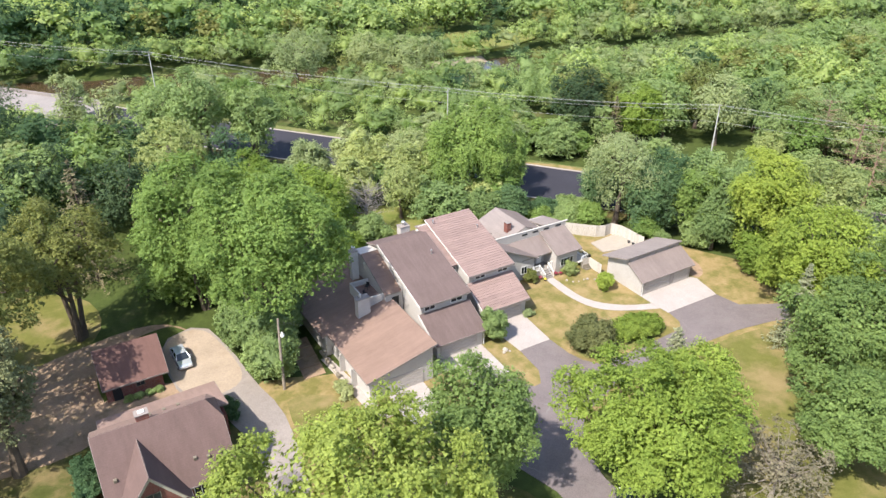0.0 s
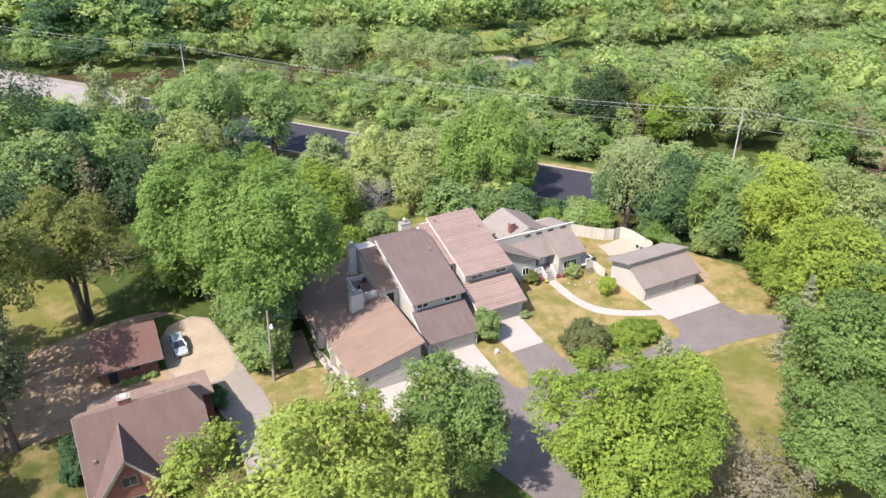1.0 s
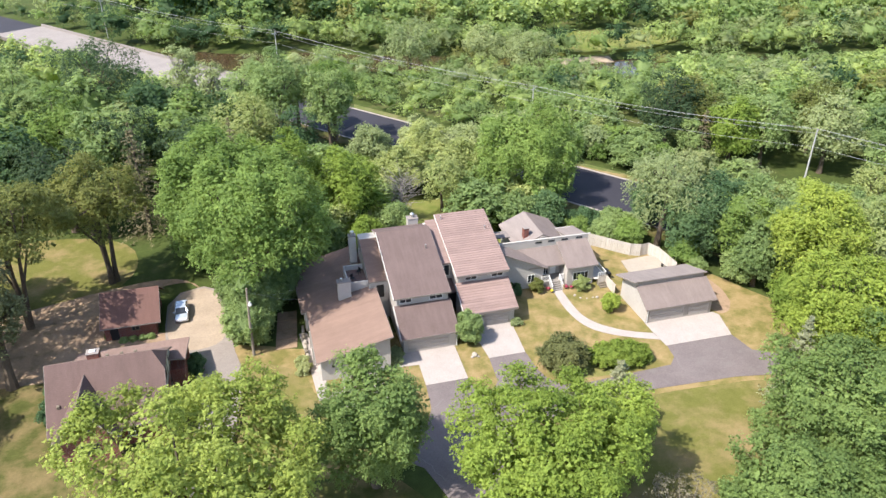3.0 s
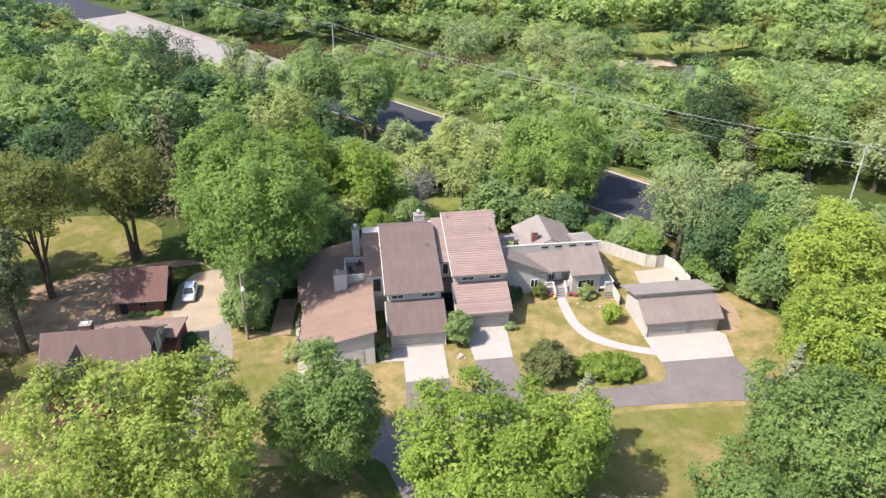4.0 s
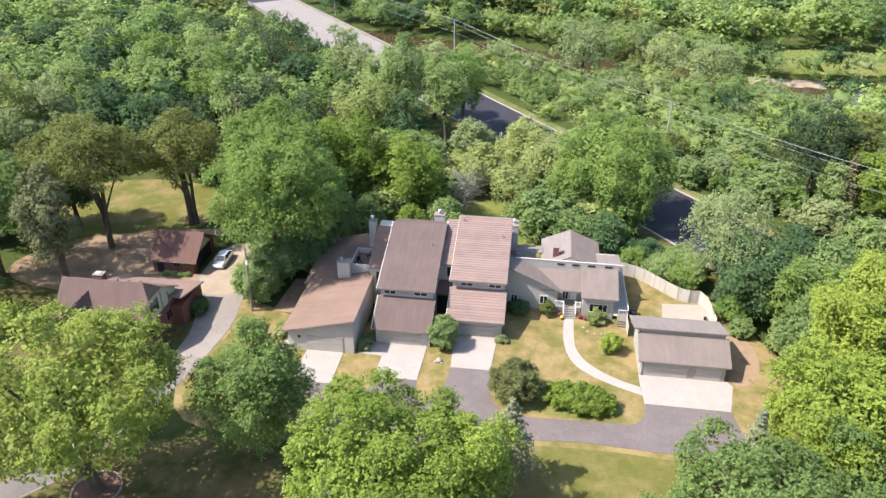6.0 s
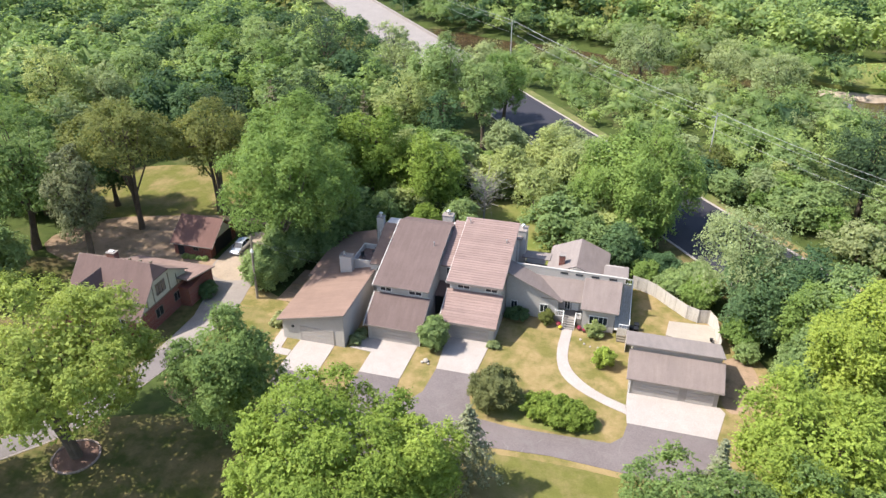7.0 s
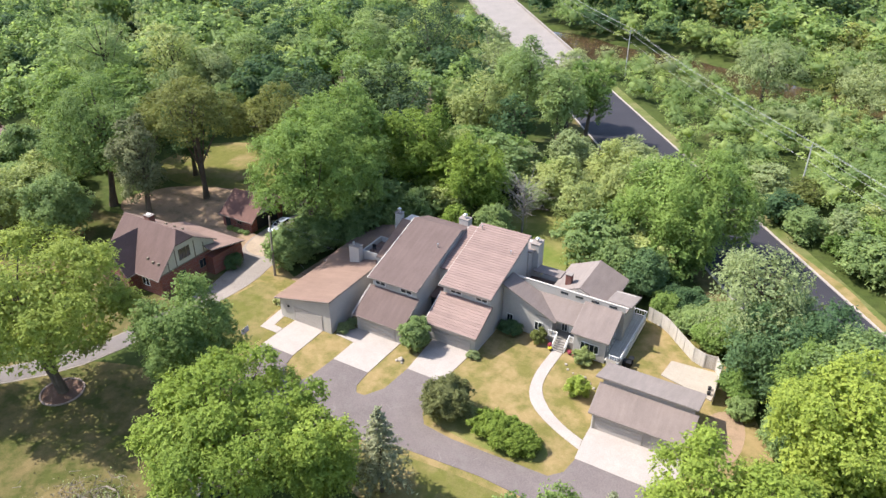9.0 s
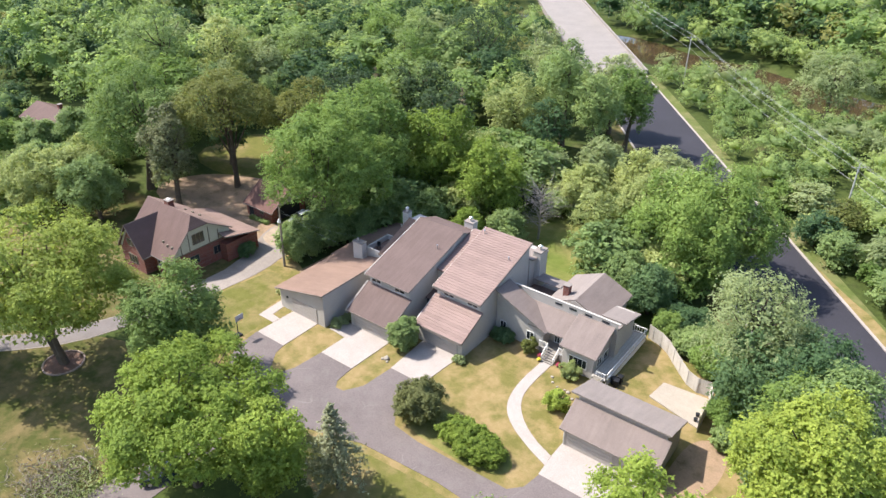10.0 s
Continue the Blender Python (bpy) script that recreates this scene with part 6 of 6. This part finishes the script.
# ---- vehicles ----
def car(at, rz, paint, label, L=4.6, W=1.8, H=1.45, name="car", pickup=False):
    c = thing(name, (at[0], at[1], 0.05), label, name, rz=rz)
    hw = W / 2

    def ring(y, z0, z1, w0, w1):
        return [(-w0, y, z0), (w0, y, z0), (w0 * 1.0, y, (z0 + z1) * 0.5), (w1, y, z1), (-w1, y, z1), (-w0 * 1.0, y, (z0 + z1) * 0.5)]
    f, r = -L / 2, L / 2
    body = loft([ring(f, 0.35, 0.6, hw * 0.8, hw * 0.72), ring(f + 0.2, 0.25, 0.78, hw * 0.96, hw * 0.86), ring(f + 1.2, 0.22, 0.92, hw, hw * 0.9), ring(0, 0.22, 0.95, hw, hw * 0.93),
                 ring(r - 0.9, 0.22, 0.98, hw, hw * 0.9), ring(r - 0.15, 0.3, 0.95, hw * 0.95, hw * 0.84), ring(r, 0.4, 0.8, hw * 0.85, hw * 0.75)])
    b = part("body", body, paint, c)
    ty0, ty1 = (f + 1.35, r - 0.45) if not pickup else (f + 1.4, 0.75)
    cab = [(ty0 - 0.25, 0.93), (ty0 + 0.55, H), (ty1 - 0.75, H), (ty1, 0.95)]
    g = loft([[(-hw * .9, cab[0][0], cab[0][1]), (hw * .9, cab[0][0], cab[0][1]), (hw * .88, cab[3][0], cab[3][1]), (-hw * .88, cab[3][0], cab[3][1])],
              [(-hw * .7, cab[1][0], cab[1][1] - 0.05), (hw * .7, cab[1][0], cab[1][1] - 0.05), (hw * .68, cab[2][0], cab[2][1] - 0.05), (-hw * .68, cab[2][0], cab[2][1] - 0.05)]])
    part("windows", g, GLASS, c)
    part("roof_panel", box(-hw * .71, hw * .71, cab[1][0] - 0.02, cab[2][0] + 0.02, H - 0.06, H, bevel=0.02), paint, c)
    for sx in (-1, 1):
        part("pillar", tube([(sx * hw * .89, cab[0][0], 0.95), (sx * hw * .7, cab[1][0], H - 0.03)], [0.04, 0.04], 5), paint, c)
        part("pillar", tube([(sx * hw * .88, cab[3][0], 0.95), (sx * hw * .69, cab[2][0], H - 0.03)], [0.05, 0.05], 5), paint, c)
        part("pillar", tube([(sx * hw * .91, (ty0 + ty1) / 2, 0.95), (sx * hw * .71, (ty0 + ty1) / 2, H - 0.03)], [0.04, 0.04], 5), paint, c)
        part("headlight", box(sx * hw * .55 - .16, sx * hw * .55 + .16, f - 0.01, f + 0.12, 0.55, 0.7, bevel=0.02), WHITE, c, "clear headlight")
        part("tail_light", box(sx * hw * .62 - .12, sx * hw * .62 + .12, r - 0.1, r + 0.01, 0.65, 0.85, bevel=0.02), RED_F, c, "red tail light")
        part("mirror", box(sx * hw * 1.04 - .08, sx * hw * 1.04 + .08, ty0 + 0.1, ty0 + 0.25, 0.95, 1.08, bevel=0.02), paint, c)
        for wy in (f + 0.85, r - 0.85):
            w = part("wheel", tube([(sx * (hw - 0.2), wy, 0.32), (sx * (hw + 0.01), wy, 0.32)], [0.32, 0.32], 18), BLACK, c, "black rubber tyre")
            part("rim", tube([(sx * (hw + 0.01), wy, 0.32), (sx * (hw + 0.02), wy, 0.32)], [0.2, 0.18], 14), METAL, w)
    if pickup:
        part("bed", box(-hw * .8, hw * .8, 0.85, r - 0.12, 0.9, 0.99), BLACK, c)
    return c


car((9.2, 78.7), 2, CARPAINT, "silver car parked beside the brick garage")
car((40.2, 32.2), 150, DARKPAINT, "dark green pickup truck parked under the tree", 5.3, 1.9, 1.75, "pickup_truck", True)

# ---- yard things ----
hoop = thing("basketball_hoop", (26.9, 51.6, 0), "portable basketball hoop beside the apron", "basketball hoop")
world_part("base", box(26.3, 27.2, 51.2, 52.0, 0.0, 0.22, bevel=0.05), BLACK, hoop)
world_part("pole", tube([(26.7, 51.6, 0.2), (26.8, 51.6, 2.4), (27.4, 51.6, 3.0)], [0.06, 0.05, 0.05], 8), BLACK, hoop)
world_part("backboard", box(27.45, 27.5, 51.0, 52.2, 2.7, 3.5, bevel=0.01), BACKBOARD, hoop, "pale worn backboard")
world_part("rim", tube([(27.72 + 0.22 * math.cos(a), 51.6 + 0.22 * math.sin(a), 2.95) for a in np.linspace(0, 6.28, 15)], [0.02] * 15, 5), RED_F, hoop, "red metal rim")

rng = np.random.default_rng(5)


def stone(at, r, label="pale garden boulder on the grass", group=""):
    bm = bmesh.new()
    bmesh.ops.create_icosphere(bm, subdivisions=2, radius=r)
    for v in bm.verts:
        v.co *= 1 + 0.22 * noise.noise(v.co * (1.6 / r) + Vector(at))
        v.co.z *= 0.7
    ob = part("stone", bm, STONE)
    ob.matrix_basis = pose(at[0], at[1], r * 0.45, 0, 0, at[0] * 37)
    return tagged(ob, label, "stone", group)


stone((45.1, 59.6, 1), 0.38)
stone((44.7, 59.3, 2), 0.22)
stone((45.5, 59.2, 2), 0.18)
for k in range(7):
    stone((62.9 + 0.75 * k + rng.uniform(-.2, .2), 68.9 - 0.35 * k + rng.uniform(-.3, .3), k), rng.uniform(0.12, 0.26), "pale stone edging the front garden", "garden stones")
ring = thing("mulch_ring", (14.4, 34.9, 0), "round mulch bed with a brick edge under a tree", "bed")
world_part("mulch", sheet([(14.4 + 2.2 * math.cos(a), 34.9 + 2.2 * math.sin(a)) for a in np.linspace(0, 6.2, 24)], -0.05, 0.07), MULCH, ring)
EDGE_B = rough_mat("pinkish_edging", (0.300, 0.225, 0.195), 1, 9, 0.15, 0.9, 0.3, piece=0.3)
for k in range(40):
    a = 6.283 * k / 40
    x, y = 14.4 + 2.35 * math.cos(a), 34.9 + 2.35 * math.sin(a)
    u, w = (math.cos(a), math.sin(a)), (-math.sin(a), math.cos(a))
    world_part("brick", sheet([(x + u[0] * .1 + w[0] * .16, y + u[1] * .1 + w[1] * .16), (x - u[0] * .1 + w[0] * .16, y - u[1] * .1 + w[1] * .16),
                               (x - u[0] * .1 - w[0] * .16, y - u[1] * .1 - w[1] * .16), (x + u[0] * .1 - w[0] * .16, y + u[1] * .1 - w[1] * .16)], 0, 0.16), EDGE_B, ring)


def flowers(at, r, petal, label):
    t = thing("flower_pot", (at[0], at[1], 0), label, "flowers")
    part("pot", tube([(0, 0, 0), (0, 0, 0.3), (0, 0, 0.34)], [r * 0.5, r * 0.7, r * 0.74], 12), MULCH, t)
    r2 = np.random.default_rng(int(at[0] * 100))
    d = unit(r2.normal(size=(90, 3)))
    d[:, 2] = np.abs(d[:, 2])
    part_pos = d * r * np.array((1, 1, 0.7)) + np.array((0, 0, 0.4))
    leaf_mesh("blooms", leaves(r2, part_pos, unit(d + UP * 0.6), np.full(90, 0.07), 0.9), petal, t)
    leaf_mesh("greenery", leaves(r2, part_pos * 0.92, d, np.full(90, 0.09), 0.8), L_MID, t)
    return t


flowers((59.9, 71.4), 0.3, RED_F, "dark red flowers beside the entrance steps")
flowers((62.6, 71.2), 0.32, RED_F, "dark red flowers beside the entrance steps")
flowers((63.3, 70.9), 0.26, RED_F, "pot of dark red flowers by the path")
flowers((60.2, 70.7), 0.24, YEL_F, "pot of yellow flowers by the steps")
barrel = thing("rain_barrel", (69.3, 72.6, 0), "black round barrel beside the deck", "barrel")
part("barrel", tube([(0, 0, 0), (0, 0, 0.4), (0, 0, 0.85), (0, 0, 0.9)], [0.36, 0.42, 0.38, 0.3], 16), BLACK, barrel)
shrub((64.6, 70.4), 1.3, 1.0, 1.9, L_LIGHT, "light-green shrub below the front window", 91, leaf=0.1)
shrub((58.2, 71.6), 0.9, 0.8, 1.9, L_OLIVE, "small yellowish shrub beside the front wall", 92, leaf=0.1, n_lobes=18)
shrub((54.3, 71.6), 1.9, 1.1, 1.7, L_DARK, "low dark shrub against the siding", 93, leaf=0.11)
shrub((35.5, 61.5), 0.9, 1.9, 1.0, L_GREY, "low grey-green plants in the narrow gap", 94, leaf=0.1)
shrub((52.6, 64.6), 0.8, 0.6, 0.8, L_GREY, "low pale plants at the garage corner", 95, leaf=0.09, n_lobes=14)
shrub((83.2, 70.2), 1.5, 1.5, 2.4, L_MID, "rounded shrub behind the fence", 96, leaf=0.12)
shrub((-3.6, 64.0), 1.5, 1.7, 2.5, L_DARK, "clipped dark shrub beside the brick house", 97, leaf=0.11)
shrub((-3.7, 60.6), 1.5, 1.7, 2.4, L_DARK, "clipped dark shrub beside the brick house", 98, leaf=0.11)
for i, x in enumerate((2.2, 3.3, 4.5, 5.6)):
    shrub((x, 74.15 + 0.08 * (i % 2)), 0.5, 0.35, 0.55, L_MID, "low green plant in the bed before the brick garage", 220 + i, leaf=0.08, n_lobes=12, group="plants before the garage")
shrub((11.4, 65.6), 1.1, 1.4, 2.2, L_DARK, "dark shrub at the brick house's corner", 99, leaf=0.11)
shrub((24.0, 62.5), 0.9, 2.0, 1.2, L_PALE, "light plants along the side path", 100, leaf=0.1)


def brush_pile(at, label, seed):
    r2 = np.random.default_rng(seed)
    t = thing("brush_pile", (at[0], at[1], 0), label, "brush pile")
    for k in range(260):
        p = r2.normal(size=3) * (2.3, 1.8, 0.5) + np.array((0, 0, 0.9))
        p[2] = abs(p[2])
        d = unit(r2.normal(size=3) * (1, 1, 0.45)) * r2.uniform(0.6, 1.7)
        bm = bmesh.new()
        tube([p - d * .5, p + r2.normal(size=3) * .15, p + d * .5], [0.035, 0.03, 0.01], 4, bm)
        part("branch", bm, TWIG, t)
    q = r2.normal(size=(900, 3)) * (2.4, 1.9, 0.6)
    q[:, 2] = np.abs(q[:, 2]) + 0.3
    leaf_mesh("dry_leaves", leaves(r2, q, unit(r2.normal(size=(900, 3)) + UP), np.full(900, 0.13)), L_BROWN, t)
    g = r2.normal(size=(1500, 3)) * (2.2, 1.7, 0.7) + np.array((2.4, 0.6, 0.0))
    g[:, 2] = np.abs(g[:, 2]) + 0.2
    leaf_mesh("greenery", leaves(r2, g, unit(r2.normal(size=(1500, 3)) + UP), np.full(1500, 0.12)), L_GREY, t)
    part("bent_log", tube([(-1.8, 2.6, 0.3), (-0.4, 3.3, 0.9), (1.2, 3.4, 1.0), (2.4, 2.7, 0.5)], [0.12, 0.11, 0.1, 0.06], 7), TWIG, t)
    return t


broad_tree((53.6, 26.6), 5.2, 7.6, L_DRY, "half-dead grey tree with dry leaves and bare limbs", 210, rz=3.4, leaf=0.1, n_lobes=70, sprays=14, per=5, low=-0.5, big=(0.14, 0.28), limbs=40, bark=TWIG)
brush_pile((32.0, 24.5), "heap of dry cut branches on the lawn", 7)
